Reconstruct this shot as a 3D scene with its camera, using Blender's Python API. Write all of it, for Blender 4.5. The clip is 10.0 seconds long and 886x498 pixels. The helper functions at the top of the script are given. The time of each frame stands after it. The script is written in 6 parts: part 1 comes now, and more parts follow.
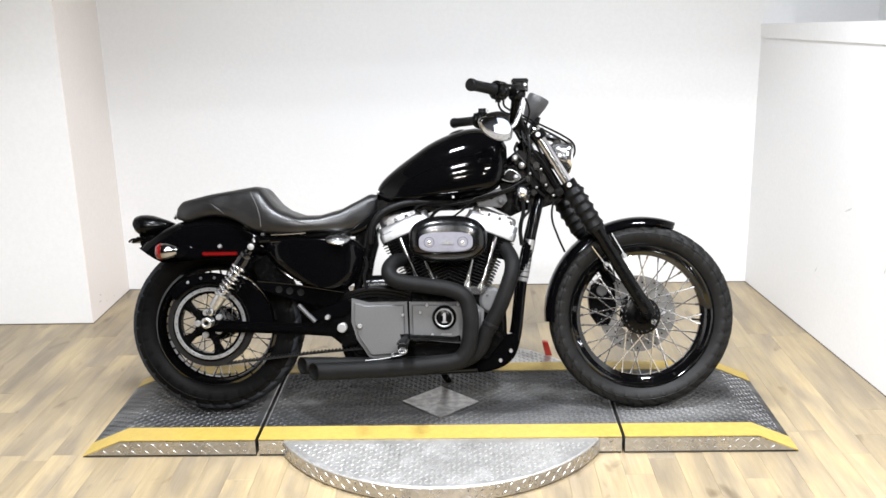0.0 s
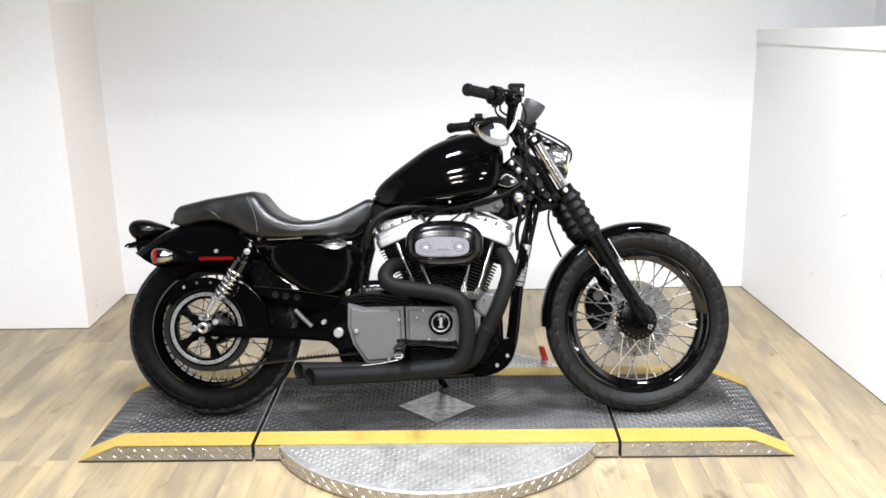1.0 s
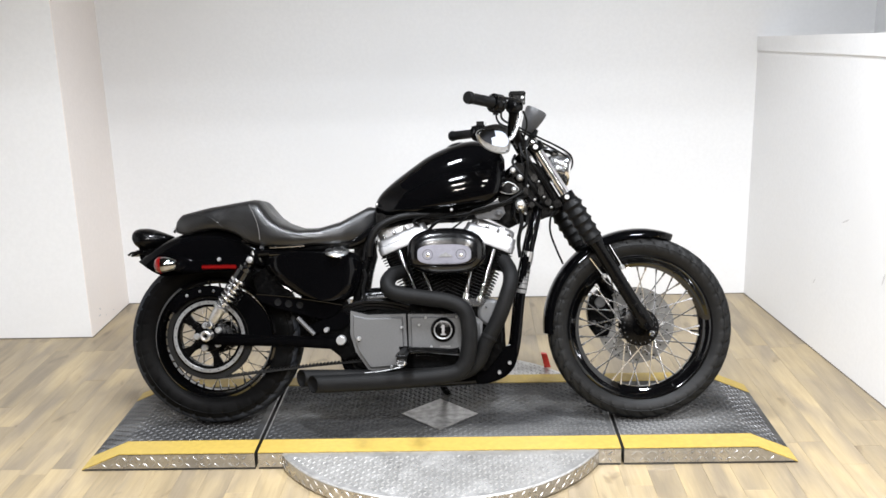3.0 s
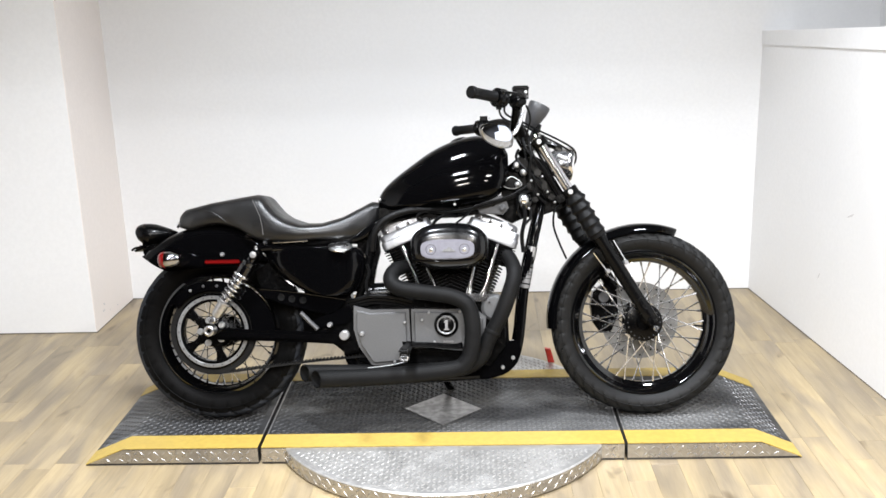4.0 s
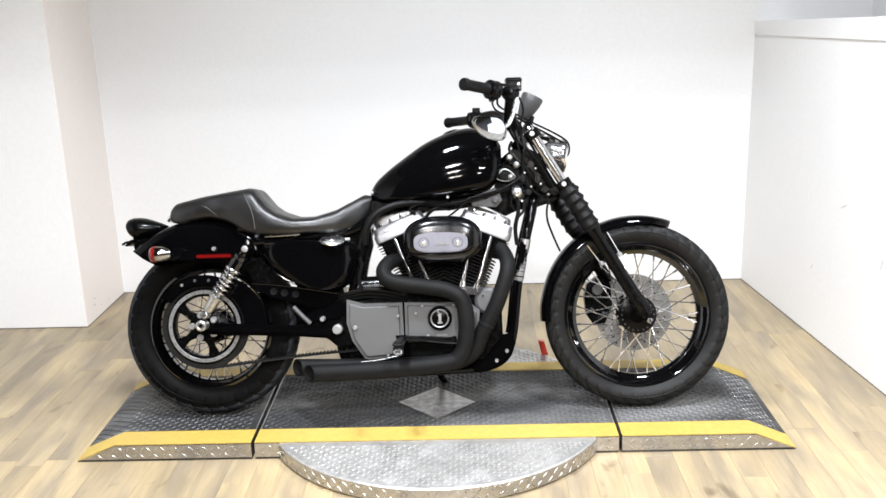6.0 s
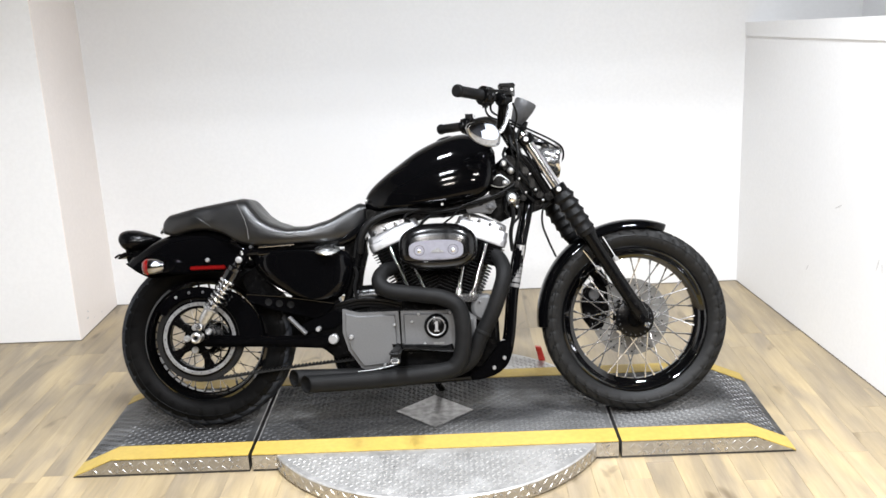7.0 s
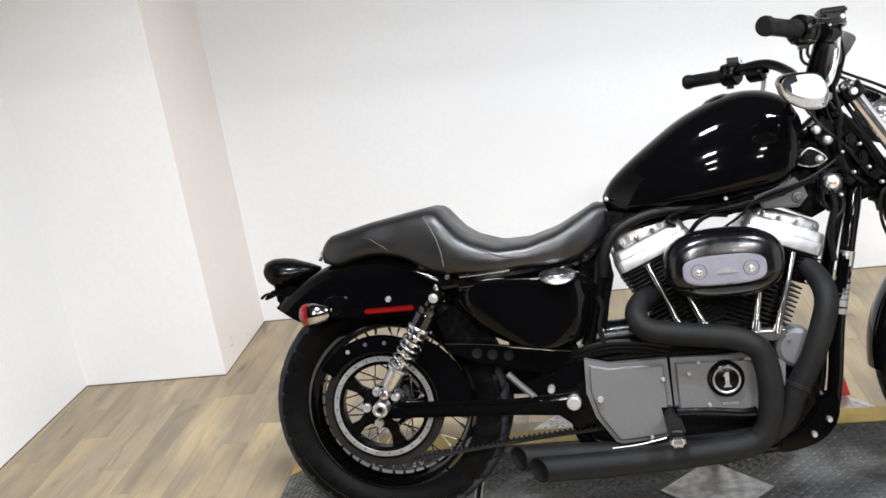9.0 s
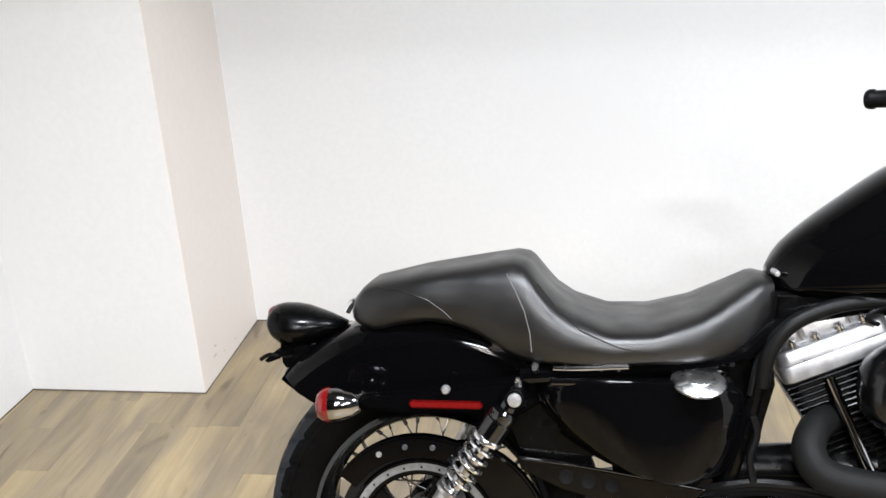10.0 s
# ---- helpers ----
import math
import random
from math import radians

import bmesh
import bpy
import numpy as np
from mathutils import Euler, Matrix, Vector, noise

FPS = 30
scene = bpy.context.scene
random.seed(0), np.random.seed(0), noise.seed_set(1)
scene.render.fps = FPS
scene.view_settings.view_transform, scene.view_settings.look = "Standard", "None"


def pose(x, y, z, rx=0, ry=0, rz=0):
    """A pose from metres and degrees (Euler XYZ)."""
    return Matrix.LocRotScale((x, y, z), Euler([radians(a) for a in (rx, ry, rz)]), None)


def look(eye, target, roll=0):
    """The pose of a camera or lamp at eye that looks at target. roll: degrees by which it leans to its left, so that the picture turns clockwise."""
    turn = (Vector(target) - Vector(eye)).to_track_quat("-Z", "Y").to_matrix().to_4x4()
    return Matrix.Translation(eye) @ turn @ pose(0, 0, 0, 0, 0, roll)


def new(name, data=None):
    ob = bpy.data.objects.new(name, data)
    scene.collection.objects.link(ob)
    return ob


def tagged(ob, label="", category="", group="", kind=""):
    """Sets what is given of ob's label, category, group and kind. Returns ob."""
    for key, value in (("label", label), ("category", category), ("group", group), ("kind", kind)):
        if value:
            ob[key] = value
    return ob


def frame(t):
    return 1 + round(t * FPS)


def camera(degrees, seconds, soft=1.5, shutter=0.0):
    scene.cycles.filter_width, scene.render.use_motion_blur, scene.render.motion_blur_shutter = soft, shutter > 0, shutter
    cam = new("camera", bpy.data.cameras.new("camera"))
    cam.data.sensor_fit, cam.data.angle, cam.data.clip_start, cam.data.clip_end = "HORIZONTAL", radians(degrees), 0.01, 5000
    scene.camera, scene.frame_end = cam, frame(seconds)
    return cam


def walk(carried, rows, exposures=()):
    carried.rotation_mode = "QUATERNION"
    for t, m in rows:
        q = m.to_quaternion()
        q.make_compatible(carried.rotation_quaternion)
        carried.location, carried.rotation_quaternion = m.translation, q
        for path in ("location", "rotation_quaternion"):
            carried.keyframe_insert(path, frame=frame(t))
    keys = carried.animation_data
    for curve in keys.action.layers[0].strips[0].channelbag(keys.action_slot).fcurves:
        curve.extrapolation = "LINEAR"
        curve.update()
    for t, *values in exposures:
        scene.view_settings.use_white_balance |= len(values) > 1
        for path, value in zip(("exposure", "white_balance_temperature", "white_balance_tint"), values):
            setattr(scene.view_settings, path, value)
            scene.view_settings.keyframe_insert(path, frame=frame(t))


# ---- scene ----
cam = camera(49.8, 10.0, 1.55)
PATH = [
    (0, (0.14, -3.117, 1.547), (0.083, -1.195, 1.0), -1.3),
    (0.5, (0.135, -3.116, 1.552), (0.079, -1.192, 1.009), -1.1),
    (1, (0.139, -3.117, 1.546), (0.09, -1.191, 1.009), -1.2),
    (1.5, (0.131, -3.117, 1.549), (0.073, -1.193, 1.006), -1.1),
    (2, (0.147, -3.118, 1.55), (0.102, -1.191, 1.018), -1.3),
    (2.5, (0.144, -3.128, 1.545), (0.092, -1.198, 1.022), -1.3),
    (2.7, (0.144, -3.128, 1.545), (0.091, -1.197, 1.0256), -1.4),
    (3.8, (0.151, -3.124, 1.541), (0.087, -1.194, 1.020), -1.66),
    (4, (0.151, -3.124, 1.541), (0.084, -1.196, 1.013), -1.6),
    (4.5, (0.155, -3.12, 1.545), (0.087, -1.194, 1.009), -1.7),
    (5, (0.147, -3.116, 1.545), (0.084, -1.193, 1.0), -1.6),
    (5.5, (0.146, -3.109, 1.546), (0.089, -1.186, 0.999), -1.9),
    (5.7, (0.146, -3.109, 1.546), (0.0926, -1.186, 0.9989), -1.88),
    (6.8, (0.134, -3.086, 1.55), (0.0914, -1.165, 0.996), -1.54),
    (7, (0.134, -3.086, 1.55), (0.101, -1.16, 1.011), -2.6),
    (7.3, (0.086, -3.073, 1.556), (0.056, -1.152, 1.000), -4.0),
    (7.5, (0.098, -3.037, 1.539), (0.066, -1.126, 0.948), -2.7),
    (7.7, (0.069, -2.978, 1.531), (-0.035, -1.065, 0.957), -4.3),
    (8, (0.095, -2.812, 1.515), (-0.143, -0.901, 0.977), -6.6),
    (8.3, (0.045, -2.631, 1.534), (-0.235, -0.742, 0.941), -7.2),
    (8.5, (-0.001, -2.465, 1.508), (-0.359, -0.601, 0.877), -6.8),
    (8.7, (-0.108, -2.318, 1.485), (-0.468, -0.442, 0.892), -5.5),
    (9, (-0.228, -2.067, 1.491), (-0.535, -0.194, 0.861), -8.6),
    (9.3, (-0.323, -1.858, 1.459), (-0.601, 0.012, 0.807), -7.6),
    (9.5, (-0.344, -1.676, 1.435), (-0.633, 0.193, 0.786), -6.0),
    (9.7, (-0.404, -1.547, 1.459), (-0.680, 0.320, 0.797), -4.6),
    (10, (-0.495, -1.332, 1.477), (-0.788, 0.501, 0.732), -3.4),
]
EXPOSURES = [(0, 0.04), (0.5, 0.06), (1, 0.05), (1.5, 0.0), (2, -0.06), (2.5, -0.1), (4, -0.04), (4.5, 0.0), (5, 0.04), (5.5, 0.06), (7, 0.0), (7.5, -0.06),
             (8, -0.05), (8.5, -0.10), (9, -0.07), (9.5, -0.06), (10, -0.04)]
walk(cam, [(t, look(eye, target, roll)) for t, eye, target, roll in PATH], EXPOSURES)

# ---- light ----
scene.view_settings.exposure = 0.0
world = bpy.data.worlds.new("world")
scene.world = world
world.use_nodes = True
world.node_tree.nodes["Background"].inputs[0].default_value = (0.9, 0.95, 1.0, 1)
world.node_tree.nodes["Background"].inputs[1].default_value = 0.02

CEILING = 3.0
COOL, MILD, WARM = (0.928, 0.972, 1.045), (1.0, 0.96, 0.925), (1.0, 0.93, 0.86)
# each row: y, length, power, tone, spread
LAMP_ROWS = ((-0.5, 0.32, 32.0, COOL, 145.0), (-2.5, 0.36, 44.0, COOL, 150.0), (-3.6, 0.36, 37.0, MILD, 150.0), (-4.9, 0.36, 43.0, WARM, 150.0))


# ---- materials ----
def material(name, color, rough=0.5, metal=0.0, grain=0.0, grain_scale=200.0, stain=0.0, stain_scale=6.0, bump=0.0,
             bump_scale=300.0, coat=0.0, rough_vary=0.0, tint=None, stretch=(1, 1, 1), emit=0.0, random_tone=0.0, spec=0.5):
    """A surface with fine grain, broad stains and a fine relief, all at real size."""
    m = bpy.data.materials.new(name)
    m.use_nodes = True
    t = m.node_tree
    b = t.nodes["Principled BSDF"]
    b.inputs["Roughness"].default_value = rough
    b.inputs["Metallic"].default_value = metal
    b.inputs["Coat Weight"].default_value = coat
    b.inputs["Coat Roughness"].default_value = 0.03
    b.inputs["Specular IOR Level"].default_value = spec
    co = t.nodes.new("ShaderNodeTexCoord")
    mp = t.nodes.new("ShaderNodeMapping")
    mp.inputs["Scale"].default_value = stretch
    t.links.new(co.outputs["Object"], mp.inputs["Vector"])

    def noise_at(scale, detail):
        n = t.nodes.new("ShaderNodeTexNoise")
        n.inputs["Scale"].default_value = scale
        n.inputs["Detail"].default_value = detail
        t.links.new(mp.outputs[0], n.inputs["Vector"])
        return n.outputs["Fac"]

    def mix(a, c, fac):
        x = t.nodes.new("ShaderNodeMix")
        x.data_type = "RGBA"
        for sock, v in ((x.inputs[0], fac), (x.inputs[6], a), (x.inputs[7], c)):
            if isinstance(v, bpy.types.NodeSocket):
                t.links.new(v, sock)
            else:
                sock.default_value = v
        return x.outputs[2]

    def span(sock, lo, hi, to_lo=0.0, to_hi=1.0):
        r = t.nodes.new("ShaderNodeMapRange")
        r.inputs[1].default_value, r.inputs[2].default_value = lo, hi
        r.inputs[3].default_value, r.inputs[4].default_value = to_lo, to_hi
        t.links.new(sock, r.inputs[0])
        return r.outputs[0]

    col = (*color, 1)
    if grain:
        col = mix(col, (*[c * (1 - grain) for c in color], 1), span(noise_at(grain_scale, 6), 0.35, 0.65))
    if stain:
        other = tint or [c * (1 - stain) for c in color]
        col = mix(col, (*other, 1), span(noise_at(stain_scale, 5), 0.45, 0.75, 0.0, stain if tint else 1.0))
    if random_tone:
        info = t.nodes.new("ShaderNodeObjectInfo")
        hsv = t.nodes.new("ShaderNodeHueSaturation")
        if isinstance(col, bpy.types.NodeSocket):
            t.links.new(col, hsv.inputs["Color"])
        else:
            hsv.inputs["Color"].default_value = col
        t.links.new(span(info.outputs["Random"], 0, 1, 1 - random_tone, 1 + random_tone), hsv.inputs["Value"])
        col = hsv.outputs[0]
    if isinstance(col, bpy.types.NodeSocket):
        t.links.new(col, b.inputs["Base Color"])
    else:
        b.inputs["Base Color"].default_value = col
    if rough_vary:
        t.links.new(span(noise_at(stain_scale * 2.3, 5), 0.3, 0.7, max(rough - rough_vary, 0.01), rough + rough_vary), b.inputs["Roughness"])
    if bump:
        bp = t.nodes.new("ShaderNodeBump")
        bp.inputs["Strength"].default_value = 0.6
        bp.inputs["Distance"].default_value = bump
        t.links.new(noise_at(bump_scale, 4), bp.inputs["Height"])
        t.links.new(bp.outputs[0], b.inputs["Normal"])
    if emit:
        b.inputs["Emission Color"].default_value = (*color, 1)
        b.inputs["Emission Strength"].default_value = emit
    return m


def plank_material():
    """Pale oak vinyl: streaks along the plank, cloudy grey and yellow patches, each plank its own tone."""
    m = bpy.data.materials.new("oak_vinyl")
    m.use_nodes = True
    t = m.node_tree
    b = t.nodes["Principled BSDF"]
    co = t.nodes.new("ShaderNodeTexCoord")
    info = t.nodes.new("ShaderNodeObjectInfo")
    shift = t.nodes.new("ShaderNodeVectorMath")
    shift.operation = "MULTIPLY_ADD"
    comb = t.nodes.new("ShaderNodeCombineXYZ")
    for k in range(3):
        t.links.new(info.outputs["Random"], comb.inputs[k])
    t.links.new(comb.outputs[0], shift.inputs[0])
    shift.inputs[1].default_value = (31, 57, 13)
    t.links.new(co.outputs["Object"], shift.inputs[2])

    def layer(scale, detail, stretch):
        mp = t.nodes.new("ShaderNodeMapping")
        mp.inputs["Scale"].default_value = stretch
        t.links.new(shift.outputs[0], mp.inputs["Vector"])
        n = t.nodes.new("ShaderNodeTexNoise")
        n.inputs["Scale"].default_value, n.inputs["Detail"].default_value = scale, detail
        n.inputs["Distortion"].default_value = 0.6
        t.links.new(mp.outputs[0], n.inputs["Vector"])
        return n.outputs["Fac"]

    def ramp(sock, stops):
        r = t.nodes.new("ShaderNodeValToRGB")
        for k, (p, c) in enumerate(stops):
            e = r.color_ramp.elements[k] if k < 2 else r.color_ramp.elements.new(p)
            e.position, e.color = p, (*c, 1)
        t.links.new(sock, r.inputs[0])
        return r.outputs[0]

    def mix(a, c, fac, mode="MIX"):
        x = t.nodes.new("ShaderNodeMix")
        x.data_type, x.blend_type = "RGBA", mode
        for sock, v in ((x.inputs[0], fac), (x.inputs[6], a), (x.inputs[7], c)):
            if isinstance(v, bpy.types.NodeSocket):
                t.links.new(v, sock)
            else:
                sock.default_value = v
        return x.outputs[2]

    broad = ramp(layer(3.0, 4, (3.0, 0.7, 1)), [(0.34, PLANK_GREY), (0.66, PLANK_TAN), (0.5, PLANK_MID)])
    streak = ramp(layer(9.0, 6, (6.0, 0.35, 1)), [(0.35, (0.76, 0.74, 0.71)), (0.65, (1.0, 1.0, 1.0))])
    fine = ramp(layer(60.0, 4, (5.0, 0.2, 1)), [(0.3, (0.86, 0.85, 0.83)), (0.6, (1.0, 1.0, 1.0))])
    knot = ramp(layer(5.5, 2, (2.2, 0.9, 1)), [(0.66, (1.0, 1.0, 1.0)), (0.76, (0.42, 0.38, 0.34))])
    col = mix(mix(mix(broad, streak, 0.62, "MULTIPLY"), fine, 0.6, "MULTIPLY"), knot, 0.8, "MULTIPLY")
    hsv = t.nodes.new("ShaderNodeHueSaturation")
    t.links.new(col, hsv.inputs["Color"])
    r = t.nodes.new("ShaderNodeMapRange")
    r.inputs[3].default_value, r.inputs[4].default_value = 0.90, 1.08
    t.links.new(info.outputs["Random"], r.inputs[0])
    t.links.new(r.outputs[0], hsv.inputs["Value"])
    t.links.new(hsv.outputs[0], b.inputs["Base Color"])
    b.inputs["Roughness"].default_value = 0.36
    b.inputs["Specular IOR Level"].default_value = 0.5
    bp = t.nodes.new("ShaderNodeBump")
    bp.inputs["Strength"].default_value, bp.inputs["Distance"].default_value = 0.4, 0.0006
    t.links.new(layer(60.0, 4, (5.0, 0.2, 1)), bp.inputs["Height"])
    t.links.new(bp.outputs[0], b.inputs["Normal"])
    return m


PLANK_GREY, PLANK_MID, PLANK_TAN = (0.234, 0.190, 0.131), (0.308, 0.245, 0.153), (0.382, 0.298, 0.171)
M_PLANK = plank_material()
M_SUBFLOOR = material("subfloor", (0.24, 0.20, 0.15), 0.8, grain=0.3)
M_WALL = material("white_wall_paint", (0.775, 0.772, 0.768), 0.6, grain=0.03, grain_scale=60, stain=0.05, stain_scale=1.2, bump=0.0004, bump_scale=250)
# the hall's dimness is put into this near-black colour
M_HALL_DIM = material("dim_hall_surface", (0.025, 0.025, 0.026), 0.8, grain=0.1, grain_scale=20, stain=0.2, stain_scale=1.0)
M_CEILING = material("ceiling_paint", (0.03, 0.03, 0.0305), 0.8, grain=0.05, grain_scale=40, bump=0.001, bump_scale=120)
# wall paint made lighter and warmer: the side's warm light is in the colour
M_WALL_WARM_LIT = material("wall_paint_warm_lit", (0.815, 0.755, 0.712), 0.6, grain=0.03, grain_scale=60, stain=0.05, stain_scale=1.2, bump=0.0004, bump_scale=250)
# dark colour of the strips that draw the shadow gap at the wall foot
M_FOOT = material("wall_foot_shadow_gap", (0.16, 0.135, 0.105), 0.8, grain=0.5, grain_scale=40, stain=0.6, stain_scale=9)
M_SCUFF = material("scuff_mark", (0.66, 0.65, 0.645), 0.8, grain=0.25, grain_scale=90)
M_DECK = material("worn_grey_deck_paint", (0.019, 0.0191, 0.0195), 0.55, grain=0.35, grain_scale=35, stain=0.8, stain_scale=3.2, tint=(0.12, 0.119, 0.116), stretch=(0.55, 1.7, 1), rough_vary=0.15, bump=0.0004, bump_scale=400)
M_TREAD_DARK = material("worn_tread_bar", (0.070, 0.070, 0.072), 0.42, metal=0.4, grain=0.4, grain_scale=30, stain=0.7, stain_scale=3.2, tint=(0.27, 0.27, 0.265), stretch=(0.55, 1.7, 1), rough_vary=0.15)
M_PLATE = material("aluminium_tread_plate", (0.55, 0.54, 0.525), 0.40, metal=0.72, grain=0.25, grain_scale=60, stain=0.3, stain_scale=5, rough_vary=0.14, bump=0.0003, bump_scale=500)
M_PLATE_BAR = material("polished_tread_bar", (0.52, 0.505, 0.48), 0.30, metal=0.6, grain=0.2, grain_scale=90, stain=0.3, stain_scale=9, rough_vary=0.1)
M_SKIRT = material("bright_aluminium_skirt", (0.50, 0.48, 0.45), 0.30, metal=0.88, grain=0.2, grain_scale=60, stain=0.3, stain_scale=6, rough_vary=0.12, bump=0.0003, bump_scale=400)
M_BARE = material("bare_scratched_steel", (0.42, 0.41, 0.40), 0.42, metal=0.8, grain=0.4, grain_scale=45, stain=0.4, stain_scale=18, rough_vary=0.15, bump=0.0004, bump_scale=200)
M_YELLOW = material("yellow_safety_paint", (0.41, 0.290, 0.062), 0.5, grain=0.14, grain_scale=50, stain=0.4, stain_scale=9, tint=(0.33, 0.225, 0.048), bump=0.0005, bump_scale=300)
M_GAP = material("dark_gap", (0.004, 0.004, 0.004), 0.8, spec=0.1, grain=0.2)
M_GLOSS = material("gloss_black_paint", (0.0012, 0.0012, 0.0014), 0.05, spec=0.15, rough_vary=0.025, stain_scale=20)
M_BLACK = material("satin_black_metal", (0.0018, 0.0018, 0.0019), 0.22, spec=0.14, rough_vary=0.08, stain_scale=25, grain=0.3, grain_scale=80)
M_SATIN = material("satin_black_paint", (0.0022, 0.0022, 0.0024), 0.2, coat=0.08, spec=0.35, rough_vary=0.05, stain_scale=25)
M_MATTE = material("matte_black_wrap", (0.0062, 0.0062, 0.0063), 0.55, spec=0.10, grain=0.35, grain_scale=300, stain=0.4, stain_scale=14, bump=0.0006, bump_scale=420, tint=(0.0140, 0.0137, 0.0134))
M_RUBBER = material("tyre_rubber", (0.0020, 0.0020, 0.0021), 0.45, spec=0.05, grain=0.25, grain_scale=60, stain=0.7, stain_scale=5, tint=(0.006, 0.006, 0.0058), bump=0.0004, bump_scale=500)
# paler, bluer rubber for the rear tyre's crown
M_TREAD = material("blue_grey_tread_rubber", (0.017, 0.0187, 0.0225), 0.6, spec=0.15, grain=0.3, grain_scale=60, stain=0.5, stain_scale=7, tint=(0.030, 0.032, 0.036), bump=0.0004, bump_scale=500)
M_LACQUER = material("black_lacquered_tube", (0.0012, 0.0012, 0.0014), 0.05, spec=0.6, rough_vary=0.03, stain_scale=30)
# same rubber as the rear tyre, lightened for the light on the front one
M_RUBBER_LIT = material("lit_front_tyre_rubber", (0.0058, 0.0058, 0.0058), 0.52, spec=0.2, grain=0.3, grain_scale=60, stain=0.5, stain_scale=7, tint=(0.0125, 0.0123, 0.0120), bump=0.0004, bump_scale=500)
M_SOFT = material("black_soft_rubber", (0.0040, 0.0040, 0.0042), 0.45, spec=0.14, grain=0.25, grain_scale=80, bump=0.0003, bump_scale=700)
M_LEATHER = material("black_seat_vinyl", (0.0032, 0.0031, 0.0033), 0.36, spec=0.58, grain=0.2, grain_scale=120, rough_vary=0.08, stain_scale=7, bump=0.0005, bump_scale=900)
M_THREAD = material("grey_seam_thread", (0.12, 0.115, 0.11), 0.7, grain=0.3, grain_scale=900)
M_GREY = material("grey_wrinkle_coat", (0.084, 0.084, 0.085), 0.45, grain=0.15, grain_scale=220, bump=0.0006, bump_scale=900, rough_vary=0.06, metal=0.15)
M_CHROME = material("chrome", (0.82, 0.82, 0.83), 0.07, metal=1.0, rough_vary=0.04, stain_scale=20)
M_ALU = material("polished_aluminium", (0.80, 0.80, 0.80), 0.26, metal=1.0, grain=0.12, grain_scale=120, rough_vary=0.08, stain_scale=16)
M_SILVER = material("silver_powder_coat", (0.36, 0.36, 0.37), 0.36, metal=0.8, grain=0.15, grain_scale=90, rough_vary=0.1, stain_scale=18, stain=0.2, bump=0.0006, bump_scale=45)
M_STEEL = material("brushed_steel", (0.50, 0.50, 0.50), 0.36, metal=1.0, grain=0.25, grain_scale=150, rough_vary=0.1, stain_scale=18)
M_DISC = material("brake_disc_steel", (0.19, 0.187, 0.178), 0.4, metal=0.45, grain=0.2, grain_scale=120, rough_vary=0.08, stain_scale=16)
# chrome with the dark room it mirrors put into its colour
M_CHROME_DARK = material("dark_reflection_chrome", (0.32, 0.32, 0.33), 0.08, metal=1.0, rough_vary=0.04, stain_scale=20)
M_BRIGHT = material("bright_chrome_plate", (0.70, 0.70, 0.71), 0.12, metal=0.95, rough_vary=0.06, stain_scale=20)
M_BOLT = material("zinc_bolt", (0.48, 0.48, 0.48), 0.3, metal=0.7, grain=0.15, grain_scale=300)
M_RED = material("red_lens", (0.13, 0.004, 0.004), 0.12, coat=0.5, grain=0.2, grain_scale=260)
M_INSERT = material("violet_grey_insert", (0.21, 0.21, 0.245), 0.32, metal=0.5, grain=0.1, grain_scale=90, rough_vary=0.06)
M_MIRROR = material("mirror_glass", (0.66, 0.72, 0.86), 0.03, metal=1.0)
M_REDTAG = material("red_plastic_tag", (0.50, 0.03, 0.02), 0.4, grain=0.2, grain_scale=60)
M_LABEL = material("silver_label", (0.20, 0.20, 0.20), 0.42, metal=0.3, grain=0.25, grain_scale=120)
M_BRACKET = material("dark_grey_bracket", (0.045, 0.045, 0.047), 0.45, grain=0.2, grain_scale=120, stain=0.3, stain_scale=20)
M_BELT = material("drive_belt_rubber", (0.008, 0.0078, 0.0076), 0.65, spec=0.15, grain=0.3, grain_scale=160)
M_DIFFUSER = material("lamp_diffuser", (1.0, 0.99, 0.96), 0.4, emit=6.0)
M_DARKWOOD = material("dark_stained_wood", (0.030, 0.019, 0.012), 0.45, grain=0.5, grain_scale=14, stain=0.6, stain_scale=5, tint=(0.075, 0.048, 0.028), stretch=(4, 4, 0.5), bump=0.0008, bump_scale=80)
M_PAPER = material("white_printed_sheet", (0.78, 0.78, 0.77), 0.4, grain=0.03, grain_scale=80)
M_LAMPBODY = material("lamp_housing", (0.8, 0.8, 0.8), 0.4, grain=0.05)


# ---- mesh helpers ----
def finish(name, bm, mat, parent=None, label="", angle=35.0):
    bmesh.ops.recalc_face_normals(bm, faces=bm.faces)
    me = bpy.data.meshes.new(name)
    bm.to_mesh(me)
    bm.free()
    me.materials.append(mat)
    me.shade_smooth()
    me.set_sharp_from_angle(angle=radians(angle))
    ob = new(name, me)
    ob.parent = parent
    if label:
        ob["label"] = label
    return ob


def part(name, bm, mat, parent, label="", angle=35.0):
    return finish(name, bm, mat, parent, label, angle)


def shared(name, like, parent, m):
    """Another object on the mesh of a piece that is built already."""
    ob = new(name, like.data)
    ob.parent = parent
    ob.matrix_local = m
    return ob


